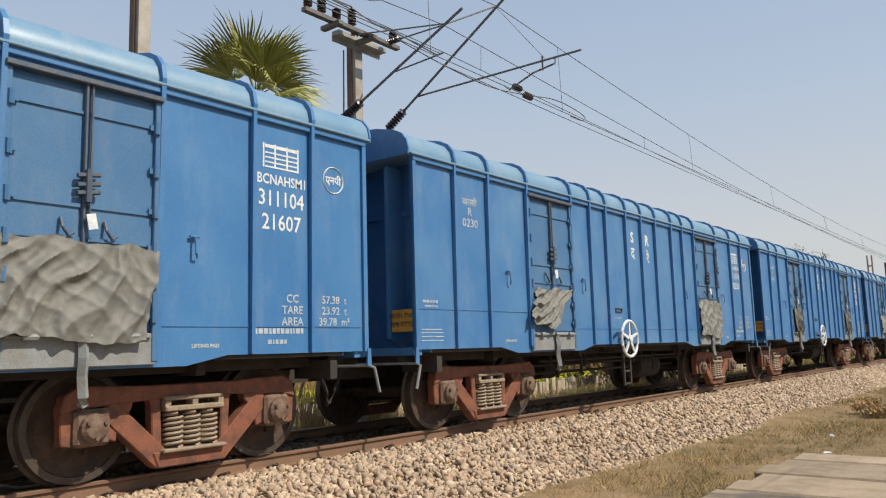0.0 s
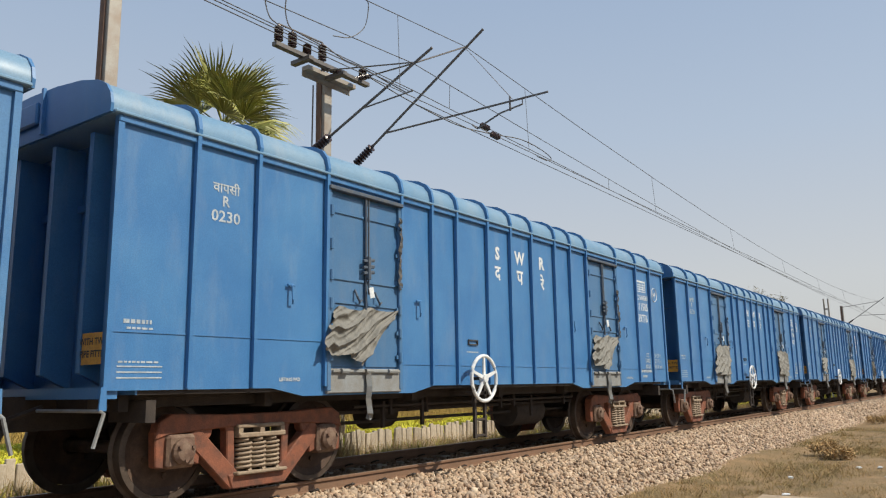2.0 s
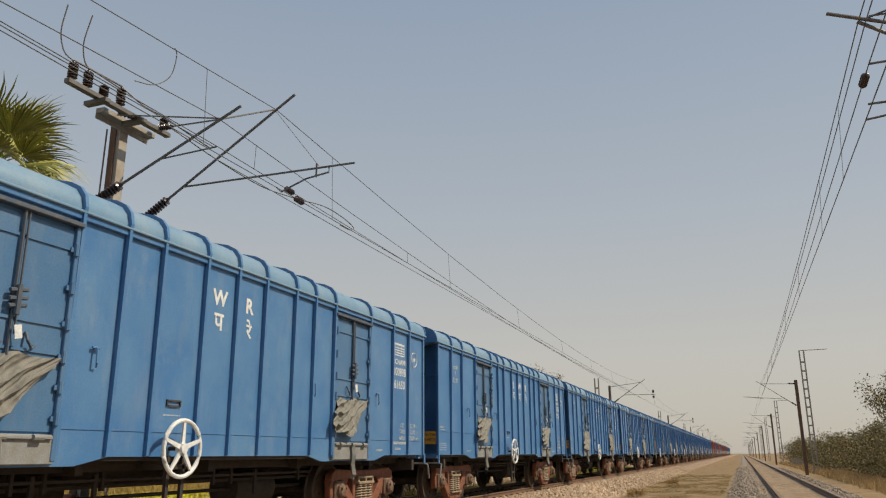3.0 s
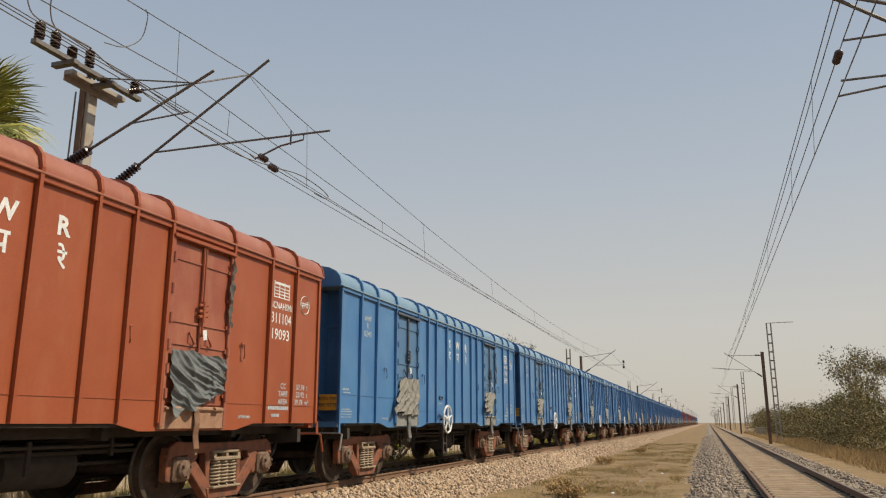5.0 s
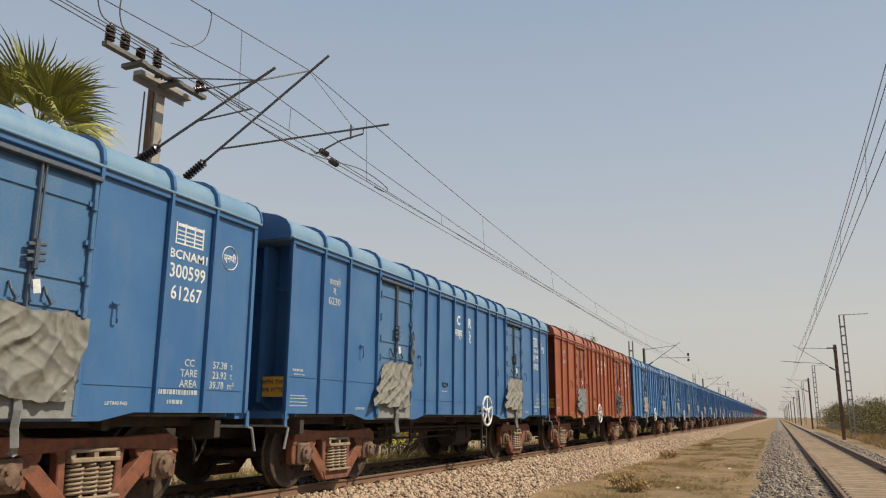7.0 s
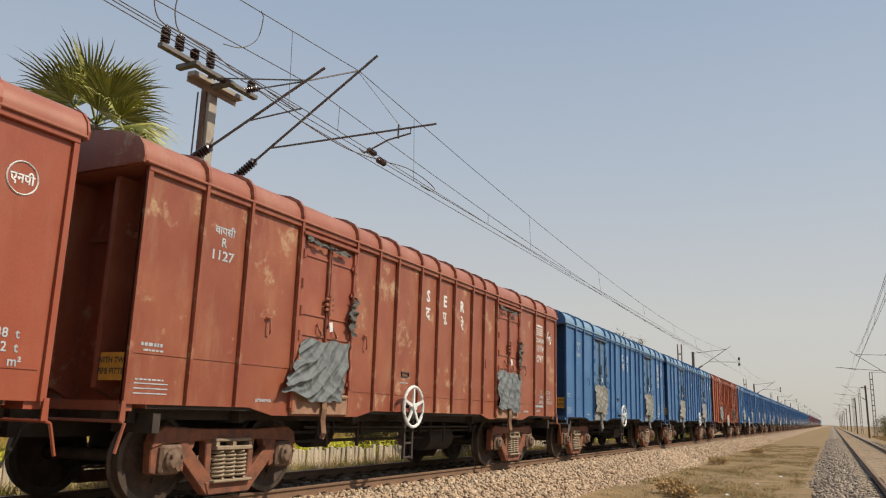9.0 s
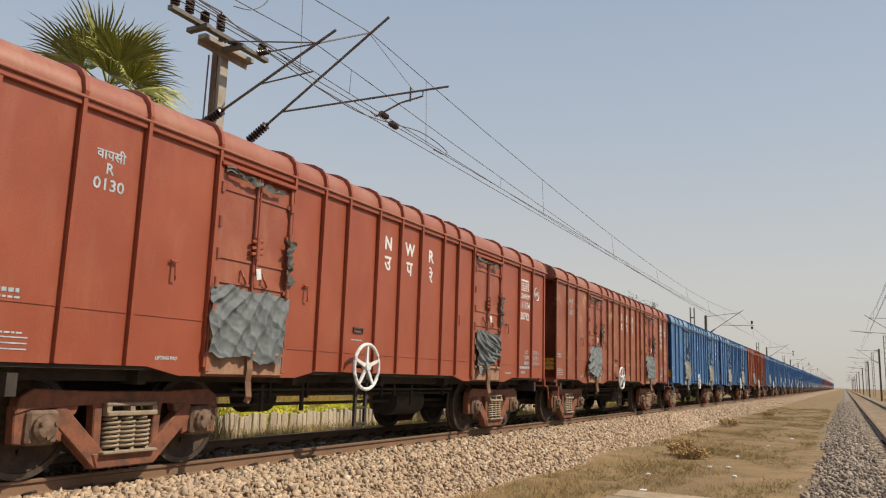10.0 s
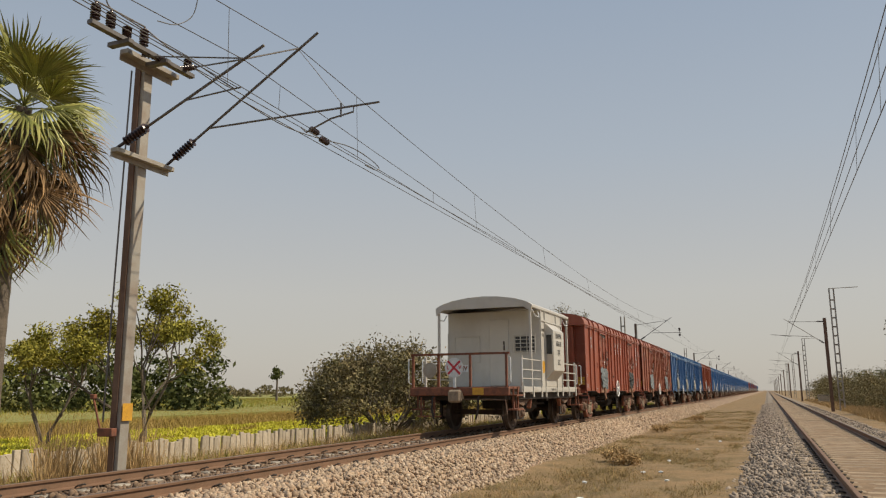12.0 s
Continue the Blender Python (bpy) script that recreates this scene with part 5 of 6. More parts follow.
# ---- brake van ----
def make_van():
    v = thing("brake_van", Matrix(), "silver-grey four-wheeled brake van with open end platforms and rusty end rails", "brake van", "wagons of the train")
    W = 1.5
    bm = bmesh.new()
    for x in (-1.3, 1.3):
        box(bm, x - 0.05, x + 0.05, -4, 4, 0.86, 1.06, 0.01)
    for y in (-4, -2.5, -1.2, 0, 1.2, 2.5, 4):
        box(bm, -1.25, 1.25, y - 0.06, y + 0.06, 0.86, 1.04)
    box(bm, -0.7, 0.7, -0.5, 0.9, 0.55, 0.8)
    rod(bm, (0.8, -1.4, 0.7), (0.8, 1.4, 0.7), 0.03, 6)
    rod(bm, (0.55, -0.6, 0.66), (0.55, 0.5, 0.66), 0.24, 14)
    part("underframe", bm, GRIME, v)
    for y in (-4.32, 4.12):
        part("headstock", box(bmesh.new(), -1.45, 1.45, y - 0.07, y + 0.07, 0.98, 1.20, 0.015), BOGIE, v, "rusty headstock beam")
    bm = bmesh.new()
    box(bm, -W, W, -3.3, 3.3, 1.06, 1.22, 0.008)
    box(bm, -W - 0.012, W + 0.012, -2.25, 2.25, 1.10, 1.18)
    for y in (-3.2, -2.2, -1.3, -0.8, 0.6, 1.3, 2.2, 3.2):
        for s in (-1, 1):
            box(bm, s * (W + 0.01) - 0.015, s * (W + 0.01) + 0.015, y - 0.05, y + 0.05, 0.92, 1.24)
    part("sill", bm, SILVER, v)
    bm = bmesh.new()
    box(bm, -1.42, 1.42, -4.28, -3.3, 1.16, 1.22)
    box(bm, -1.42, 1.42, 3.3, 4.08, 1.16, 1.22)
    part("platform_deck", bm, BOGIE, v, "rusty platform deck")
    # cabin
    part("cabin", box(bmesh.new(), -W, W, -1.32, 1.32, 1.22, 3.56, 0.012), SILVER, v)
    for s in (-1, 1):
        for y in (-1.28, -0.80, 0.58, 1.28):
            part("cover_strip", box(bmesh.new(), s * (W + 0.012) - 0.02, s * (W + 0.012) + 0.02, y - 0.03, y + 0.03, 1.22, 3.54), SILVER, v)
        part("cover_strip", box(bmesh.new(), s * (W + 0.009) - 0.02, s * (W + 0.009) + 0.02, -1.25, 1.25, 3.22, 3.26), SILVER, v)
    for s in (-1, 1):
        bm = bmesh.new()
        x = s * W
        pro = [(0, 1.42), (0.27, 1.72), (0.27, 2.95), (0.0, 3.20)]
        lo = [bm.verts.new((x + s * a, -0.78, z)) for a, z in pro]
        hi = [bm.verts.new((x + s * a, 0.56, z)) for a, z in pro]
        for i in range(3):
            bm.faces.new((lo[i], lo[i + 1], hi[i + 1], hi[i]))
        bm.faces.new(lo)
        bm.faces.new(hi)
        bmesh.ops.recalc_face_normals(bm, faces=bm.faces[:])
        d = part("lookout", bm, SILVER, v)
        bm = bmesh.new()
        a, b = sorted((x + s * 0.05, x + s * 0.23))
        box(bm, a, b, -0.792, -0.78, 2.22, 2.82)
        part("window_pane", bm, GLASS, d, "small dark lookout window")
        bm = bmesh.new()
        for p, q, r, t in ((a - 0.02, b + 0.02, 2.82, 2.85), (a - 0.02, b + 0.02, 2.19, 2.22), (a - 0.02, a, 2.22, 2.82), (b, b + 0.02, 2.22, 2.82)):
            box(bm, p, q, -0.81, -0.78, r, t)
        part("window_frame", bm, SILVER, d)
    # curved roof over cabin and platforms
    arc = [(1.54, 3.56), (1.54, 3.62), (1.35, 3.73), (1.0, 3.83), (0.5, 3.905), (0.0, 3.93)]
    line = arc + [(-x, z) for x, z in arc[-2::-1]]
    inner = [(x * 0.985, z - 0.03) for x, z in line]
    bm = bmesh.new()
    sweep(bm, line + inner[::-1], -2.3, 2.3)
    part("roof", bm, SILVER, v, soft=True)
    for y in (-2.3, 2.27):
        bm = bmesh.new()
        low = [(-1.52, 3.40), (-1.30, 3.57), (1.30, 3.57), (1.52, 3.40)]
        sweep(bm, [(x, z + 0.004) for x, z in line] + low, y - 0.012, y + 0.035)
        part("roof_fascia", bm, SILVER, v)
    # posts and rails
    for s in (-1, 1):
        for y in (-2.24, 2.24):
            bm = bmesh.new()
            box(bm, s * 1.46 - 0.035, s * 1.46 + 0.035, y - 0.035, y + 0.035, 1.0, 3.56, 0.005)
            part("roof_post", bm, SILVER, v)
            d = 1 if y > 0 else -1
            for z in (1.45, 1.70, 2.0):
                bm = bmesh.new()
                a, b = sorted((d * 1.32, d * 3.25))
                box(bm, s * 1.47 - 0.02, s * 1.47 + 0.02, a, b, z - 0.014, z + 0.014)
                part("side_rail", bm, SILVER, v)
            bm = bmesh.new()
            box(bm, s * 1.47 - 0.03, s * 1.47 + 0.03, d * 3.25 - 0.03, d * 3.25 + 0.03, 1.1, 2.08)
            part("rail_post", bm, SILVER, v)
            bm = bmesh.new()
            h = d * 3.36
            pipe(bm, [(s * 1.50, d * 3.25, 1.98), (s * 1.52, h, 2.0), (s * 1.52, h, 1.35), (s * 1.50, d * 3.25, 1.32)], 0.017, 6)
            part("grab_handle", bm, WHITE, v)
            bm = bmesh.new()
            pipe(bm, [(s * 1.50, d * 2.12, 3.48), (s * 1.56, d * 2.0, 3.3), (s * 1.56, d * 1.6, 3.3), (s * 1.50, d * 1.5, 3.48)], 0.015, 6)
            part("grab_handle", bm, WHITE, v)
    for y in (-4.28, 4.08):
        d = 1 if y > 0 else -1
        for x in (-1.4, -0.62, 0.32, 1.36):
            bm = bmesh.new()
            box(bm, x - 0.03, x + 0.03, y - 0.03, y + 0.03, 1.0, 2.1)
            part("end_post", bm, BOGIE, v)
        bm = bmesh.new()
        box(bm, -1.45, 1.45, y - 0.03, y + 0.03, 2.08, 2.14)
        part("end_rail", bm, BOGIE, v, "rusty end platform rail")
        for s in (-1, 1):
            bm = bmesh.new()
            pipe(bm, [(s * 1.44, y, 2.0), (s * 1.50, y + d * 0.08, 2.0), (s * 1.50, y + d * 0.08, 1.35), (s * 1.44, y, 1.3)], 0.018, 6)
            part("grab_handle", bm, WHITE, v)
            bm = bmesh.new()
            for z in (0.98, 0.60):
                a, b = sorted((d * 3.38, d * 4))
                box(bm, s * 1.42 - 0.14, s * 1.42 + 0.14, a, b, z - 0.02, z + 0.02, 0.004)
            for q in (3.5, 3.9):
                box(bm, s * 1.42 - 0.02, s * 1.42 + 0.02, d * q - 0.03, d * q + 0.03, 0.58, 1.2)
            part("footstep", bm, BOGIE, v, "rusty double footstep")
        bm = bmesh.new()
        box(bm, -0.14, 0.14, min(y, y + d * 0.3), max(y, y + d * 0.3), 0.86, 1.08, 0.03)
        box(bm, -0.2, 0.17, y + d * 0.3 - 0.1, y + d * 0.3 + 0.1, 0.8, 1.14, 0.05)
        part("coupler", bm, SPRING, v, "dusty knuckle coupler")
        for x in (-0.75, 0.6):
            bm = bmesh.new()
            pipe(bm, [(x, y, 0.98), (x, y + d * 0.15, 0.92), (x, y + d * 0.2, 0.6), (x * 0.9, y + d * 0.22, 0.35)], 0.03, 6)
            part("brake_hose", bm, GRIME, v)
        pipe_bm = pipe(bmesh.new(), [(-0.3, y + d * 0.1, 0.88), (0.9, y + d * 0.1, 0.88), (1.35, y + d * 0.1, 0.86), (1.4, y + d * 0.12, 0.5), (1.25, y + d * 0.12, 0.45)], 0.018, 6)
        part("uncoupling_lever", pipe_bm, AXLEBOX, v)
        bm = bmesh.new()
        for x in (-1.15, -0.75):
            box(bm, x - 0.02, x + 0.02, y - 0.02, y + 0.02, 0.42, 0.95)
        box(bm, -1.25, -0.55, y - 0.05, y + 0.05, 0.40, 0.44)
        part("end_step", bm, BOGIE, v)
    # rear wall: door, barred window, panel lines
    y = -1.335
    bm = bmesh.new()
    box(bm, -0.12, 0.5, y - 0.02, y + 0.01, 1.26, 3.3, 0.01)
    dr = part("door", bm, SILVER, v, "closed grey cabin door")
    bm = bmesh.new()
    for z in (2.35, 2.5):
        rod(bm, (0.36, y - 0.06, z), (0.36, y - 0.06, z + 0.12), 0.02, 6)
        rod(bm, (0.36, y - 0.06, z), (0.36, y, z), 0.015, 6)
    part("door_handle", bm, GRIME, dr)
    bm = bmesh.new()
    box(bm, 0.72, 1.32, y - 0.008, y + 0.01, 2.28, 2.75)
    wd = part("window", bm, GLASS, v, "dark cabin window behind bars")
    bm = bmesh.new()
    for x in (0.68, 0.9, 1.1, 1.36):
        rod(bm, (x, y - 0.06, 2.22), (x, y - 0.06, 2.82), 0.014, 6)
    for z in (2.3, 2.42, 2.54, 2.66, 2.76):
        rod(bm, (0.66, y - 0.06, z), (1.38, y - 0.06, z), 0.012, 6)
    part("window_bars", bm, SILVER, wd)
    bm = bmesh.new()
    for a, b, c, e in ((-1.3, -0.45, 2.78, 2.80), (-1.3, -0.45, 1.98, 2.0), (-1.3, -1.28, 1.98, 2.8), (-0.47, -0.45, 1.98, 2.8)):
        box(bm, a, b, y - 0.015, y + 0.01, c, e)
    part("panel_frame", bm, SILVER, v)
    # last vehicle disc on its post, a lettered plate and a second disc
    part("disc_post", box(bmesh.new(), -0.17, -0.09, -4.335, -4.315, 1.2, 1.6), WHITE, v)
    bd = part("last_vehicle_disc", lathe(bmesh.new(), [(0.27, 0), (0.27, 0.015)], Matrix.Translation((-0.13, -4.34, 1.74)) @ pose(0, 0, 0, 90, 0, 0), 28), WHITE, v, "white round last-vehicle disc with a red cross")
    bm = bmesh.new()
    for a, b in (((-0.31, 1.56), (0.05, 1.92)), ((-0.31, 1.92), (0.05, 1.56))):
        p, q = Vector(a), Vector(b)
        dd = (q - p).normalized()
        n = Vector((-dd.y, dd.x)) * 0.03
        e = -4.359 if a[1] < 1.7 else -4.362
        bm.faces.new([bm.verts.new((c.x, e, c.y)) for c in (p - n, q - n, q + n, p + n)])
    part("red_cross", bm, SIGNRED, bd)
    for x, c in ((-0.31, "L"), (0.05, "V")):
        part("lettering", lettering(c, 0.14, bold=0.004), SIGNRED, bd, m=Matrix.Translation((x, -4.365, 1.74)) @ pose(0, 0, 0, 90, 0, 0))
    pl = part("lettered_plate", box(bmesh.new(), 0.10, 0.28, -4.345, -4.338, 1.62, 1.80, 0.002), WHITE, v, "small white plate with dark letters")
    part("lettering", lettering("IV", 0.17, bold=0.006), BOGIE, pl, m=Matrix.Translation((0.19, -4.35, 1.71)) @ pose(0, 0, 0, 90, 0, 0))
    part("tail_disc", lathe(bmesh.new(), [(0.21, 0), (0.21, 0.02)], Matrix.Translation((-0.86, -4.33, 1.68)) @ pose(0, 0, 0, 90, 0, 0), 24), GALV, v, "grey round tail disc")
    part("painted_patch", box(bmesh.new(), 0.42, 0.74, -4.397, -4.392, 1.0, 1.19), YELLOW, v, "yellow patch on the dark headstock")
    # writing on the side
    x = W + 0.276
    words(v, "850996", x, -0.13, 2.80, 0.27, BLACK, w=0.72, h=0.17)
    words(v, "60618", x, -0.13, 2.56, 0.27, BLACK, w=0.62, h=0.17)
    words(v, "\u0968\u092e", x, -0.13, 2.27, 0.27, BLACK, w=0.32, h=0.2)
    words(v, "SC", x, -0.13, 1.98, 0.27, BLACK, w=0.32, h=0.18)
    words(v, "TARE 14.0 t", W + 0.014, 0.1, 1.14, 0.1, BLACK, w=0.6, h=0.07)
    words(v, "BVZC", W + 0.004, 1.1, 2.78, 0.1, BLACK, w=0.3, h=0.1)
    words(v, "RETURN", W + 0.004, -1.0, 2.95, 0.1, BLACK, w=0.36, h=0.09)
    words(v, "5.25", W + 0.004, -1.0, 2.80, 0.1, BLACK, w=0.24, h=0.09)
    bm = bmesh.new()
    lathe(bm, [(0.19, 0), (0.19, 0.004)], Matrix.Translation((W + 0.003, -1.02, 1.82)) @ pose(0, 0, 0, 0, 90, 0), 24)
    part("painted_spot", bm, YELLOW, v, "round yellow painted spot")
    bm = bmesh.new()
    for i in range(16):
        a = 2 * math.pi * i / 16
        box(bm, W + 0.002, W + 0.005, 1.1 + 0.13 * math.cos(a) - 0.015, 1.1 + 0.13 * math.cos(a) + 0.015, 2.5 + 0.13 * math.sin(a) - 0.012, 2.5 + 0.13 * math.sin(a) + 0.012)
    part("stencil_ring", bm, BLACK, v)
    # wheels in axle guards with leaf springs
    for y in (-2.5, 2.5):
        for s in (-1, 1):
            fork = [(y - 0.36, 0.30), (y + 0.36, 0.30), (y + 0.36, 0.95), (y + 0.24, 0.95), (y + 0.24, 0.38), (y - 0.24, 0.38), (y - 0.24, 0.95), (y - 0.36, 0.95)]
            g = part("axle_guard", prism(bmesh.new(), fork, s * 1.16 - 0.02, s * 1.16 + 0.02), GRIME, v)
            bm = bmesh.new()
            for i in range(6):
                L = 0.72 - 0.09 * i
                z = 0.80 - 0.025 * i
                prism(bm, [(y - L, z + 0.05), (y, z - 0.0), (y + L, z + 0.05), (y + L, z + 0.07), (y, z + 0.022), (y - L, z + 0.07)], s * 1.22 - 0.05, s * 1.22 + 0.05)
            part("leaf_spring", bm, AXLEBOX, g)
            for q in (-0.78, 0.78):
                bm = bmesh.new()
                box(bm, s * 1.24 - 0.06, s * 1.24 + 0.06, y + q - 0.03, y + q + 0.03, 0.78, 1.0, 0.01)
                bar(bm, (y + q, 0.84), (y + q * 0.84, 0.60), 0.07, s * 1.24 - 0.055, s * 1.24 + 0.055)
                part("spring_shackle", bm, BOGIE, g)
            part("axle_box", AXB, None, g, m=pose(0, y, AXLE_Z, 0, 0, 0) if s > 0 else pose(0, y, AXLE_Z, 0, 0, 180))
        make_wheelset(g, y)
        for ty in TYRES:
            part("tyre", ty, None, g, m=pose(0, y, AXLE_Z))
    return v


VAN = make_van()
VAN_Y = Y0 - PITCH * 9 - 4.83
VAN.matrix_basis = pose(TC, VAN_Y, 0)


# ---- plants ----
def frond_mesh(name, mat, seed, droop, n=30, spread=82, size=1.15):
    """A fan leaf: a stalk along +y and a half wheel of stiff folded fingers."""
    rng = random.Random(seed)
    vs, fs = [], []

    stalk = 0.85
    for s in (-1, 1):
        i = len(vs)
        vs.extend([(0.0, 0, 0.02), (s * 0.035, 0, -0.01), (s * 0.02, stalk, -0.01), (0.0, stalk, 0.02)])
        fs.append((i, i + 1, i + 2, i + 3))
    # a pleated blade that splits into free drooping fingers
    for k in range(n):
        a = radians(-spread + 2 * spread * k / (n - 1)) * 0.92
        half = radians(spread / (n - 1)) * 0.92
        L = size * (0.80 + 0.28 * math.cos(a * 0.55)) * rng.uniform(0.82, 1.1)
        c = Vector((0, stalk, 0))

        def at(ang, rad, z):
            return Vector((math.sin(ang) * rad, stalk + math.cos(ang) * rad, z))
        split = L * rng.uniform(0.42, 0.6)
        d = Vector((math.sin(a), math.cos(a), 0))
        dip = -droop * L
        l1, m1, r1 = at(a - half, split, 0.08 * dip), at(a, split, 0.08 * dip + 0.03), at(a + half, split, 0.08 * dip)
        side = Vector((d.y, -d.x, 0)) * half * split * 0.55
        mid = c + d * L * 0.8 + Vector((0, 0, 0.26 * dip))
        tip = c + d * L * rng.uniform(0.92, 1.05) + Vector((rng.uniform(-0.07, 0.07), rng.uniform(-0.07, 0.07), dip * rng.uniform(0.42, 0.75)))
        i = len(vs)
        vs.extend([tuple(p) for p in (c, l1, m1, r1, mid - side, mid + Vector((0, 0, 0.015)), mid + side, tip)])
        fs.extend([(i, i + 1, i + 2), (i, i + 2, i + 3), (i + 1, i + 4, i + 5, i + 2), (i + 2, i + 5, i + 6, i + 3), (i + 4, i + 7, i + 5), (i + 5, i + 7, i + 6)])
    me = pieces_mesh(name, vs, fs)
    me.materials.append(mat)
    return me


def make_palm():
    t = thing("palm_tree", pose(-18.4, 14.0, -0.9), "tall fan palm with green crown and hanging dry leaves", "palm tree")
    bm = bmesh.new()
    pts, H = [], 9.6
    rings = []
    for i in range(40):
        s = i / 39
        r = 0.20 + 0.08 * (1 - s) ** 3 + 0.012 * (i % 2)
        c = Vector((0.35 * s * s, -0.15 * s, H * s))
        rings.append([bm.verts.new(c + Vector((r * math.cos(a), r * math.sin(a), 0))) for a in [2 * math.pi * k / 14 for k in range(14)]])
    for a, b in zip(rings, rings[1:]):
        for k in range(14):
            bm.faces.new((a[k], a[(k + 1) % 14], b[(k + 1) % 14], b[k]))
    part("trunk", bm, BARK, t)
    greens = [frond_mesh("frond", FROND, i, d, size=1.55) for i, d in ((1, 0.25), (2, 0.5), (3, 0.8))]
    dries = [frond_mesh("dry_frond", FROND_DRY, i, d, n=24, spread=62, size=1.4) for i, d in ((4, 0.8), (5, 1.2))]
    rng = random.Random(11)
    top = Vector((0.35, -0.15, H))
    for i in range(23):
        el = 80 - 120 * (i / 22) ** 0.95 + rng.uniform(-8, 8)
        az = i * 137.5 + rng.uniform(-15, 15)
        g = greens[0 if el > 45 else (1 if el > 5 else 2)]
        m = Matrix.Translation(top + Vector((0, 0, 0.15 * math.sin(radians(el))))) @ pose(0, 0, 0, 0, 0, az) @ pose(0, 0, 0, el, rng.uniform(-35, 35), 0)
        part("frond", g, None, t, m=m @ Matrix.Scale(rng.uniform(0.8, 1.12), 4))
    for i in range(32):
        el = -12 - 62 * (i / 31) + rng.uniform(-12, 12)
        az = i * 137.5 + rng.uniform(-15, 15)
        m = Matrix.Translation(top - Vector((0, 0, 0.3 + 2.0 * i / 31))) @ pose(0, 0, 0, 0, 0, az) @ pose(0, 0, 0, el, rng.uniform(-40, 40), 0)
        part("dry_frond", dries[i % 2] if i % 6 else greens[2], None, t, m=m @ Matrix.Scale(rng.uniform(0.9, 1.15), 4))


make_palm()


def leaf_cloud(name, centres, per, spread, leaf, seed):
    """Many small leaves round the given centres, in one mesh."""
    rng = np.random.default_rng(seed)
    C = np.repeat(np.array(centres, float), per, 0)
    n = len(C)
    P = C + rng.normal(0, 1, (n, 3)) * np.array(spread)
    a, b = rng.normal(0, 1, (n, 3)), rng.normal(0, 1, (n, 3))
    a /= np.linalg.norm(a, axis=1, keepdims=True)
    b -= a * (a * b).sum(1, keepdims=True)
    b /= np.linalg.norm(b, axis=1, keepdims=True)
    s = leaf * rng.uniform(0.6, 1.4, (n, 1))
    V = np.stack([P - a * s, P + b * s * 0.45, P + a * s, P - b * s * 0.45], 1).reshape(-1, 3)
    F = np.arange(4 * n).reshape(-1, 4)
    me = bpy.data.meshes.new(name)
    me.vertices.add(4 * n)
    me.vertices.foreach_set("co", V.reshape(-1))
    me.loops.add(4 * n)
    me.polygons.add(n)
    me.loops.foreach_set("vertex_index", F.reshape(-1).astype(np.int32))
    me.polygons.foreach_set("loop_start", np.arange(0, 4 * n, 4, dtype=np.int32))
    me.update(calc_edges=True)
    return me


def branch_tree(name, at, stems, height, reach, leaf_mat, label, seed, leaf=0.09, per=26, levels=4, lean=0.5, spread=0.22, thin=1.0, category="tree", droop=0.0):
    """Forking limbs from one foot, leaves in clumps round the twig ends."""
    rng = random.Random(seed)
    t = thing(name, pose(*at), label, category)
    bm = bmesh.new()
    ends = []

    def limb(p, d, L, r, lev):
        q = p + d * L * 0.5 + Vector((rng.uniform(-1, 1), rng.uniform(-1, 1), rng.uniform(-0.3, 0.5))) * L * 0.08
        e = p + d * L
        pipe(bm, [p, q, e], r * 0.8, 5 if lev > 1 else 7)
        if lev >= levels:
            ends.append(tuple(e))
            ends.append(tuple(q))
            return
        for _ in range(rng.choice((2, 3, 3))):
            nd = (d + Vector((rng.uniform(-1, 1) * reach, rng.uniform(-1, 1) * reach, rng.uniform(-0.35, 0.6) - droop * lev))).normalized()
            limb(e, nd, L * rng.uniform(0.6, 0.85), r * 0.62, lev + 1)

    for i in range(stems):
        a = 2 * math.pi * i / stems + rng.uniform(-0.4, 0.4)
        d = Vector((lean * math.cos(a), lean * math.sin(a), 1)).normalized()
        limb(Vector((0.08 * math.cos(a), 0.08 * math.sin(a), 0)), d, height * 0.36, 0.085 * thin, 1)
    part("trunk", bm, BARK, t)
    part("crown", leaf_cloud("crown", ends, per, (spread, spread, spread * 0.8), leaf, seed), leaf_mat, t)
    return t


branch_tree("broadleaf_tree", (-18.0, 18.8, -0.95), 3, 4.5, 0.62, LEAF, "spreading young tree with olive-green leaves behind the fence", 31, 0.055, 60, 5, 0.42, 0.15)
branch_tree("broadleaf_tree", (-22.8, 19.5, -0.95), 2, 4.0, 0.85, LEAF, "small flat-topped olive-green tree behind the fence", 22, 0.055, 60, 5, 0.3, 0.14)
branch_tree("thorn_bush", (-14.4, 28.8, -0.8), 14, 4.5, 0.9, LEAF_GREY, "dusty grey-green thorn bush beside the track", 23, 0.065, 62, 4, 1.0, 0.26, 0.6, "bush", 0.19)
branch_tree("thorn_bush", (-13.4, 32.2, -0.8), 9, 3.4, 0.9, LEAF_GREY, "dusty grey-green thorn bush beside the track", 24, 0.06, 34, 4, 1.0, 0.22, 0.6, "bush", 0.13)
branch_tree("broadleaf_tree", (-30.0, 55, -1.0), 4, 4.6, 0.7, LEAF_DARK, "dark bushy tree at the field's edge", 25, 0.14, 40, 4, 0.5, 0.4)
branch_tree("bare_tree", (10.8, 62, -0.9), 3, 6.2, 0.6, LEAF_GREY, "thinly leaved grey tree beyond the empty track", 26, 0.08, 14, 5, 0.35, 0.3)
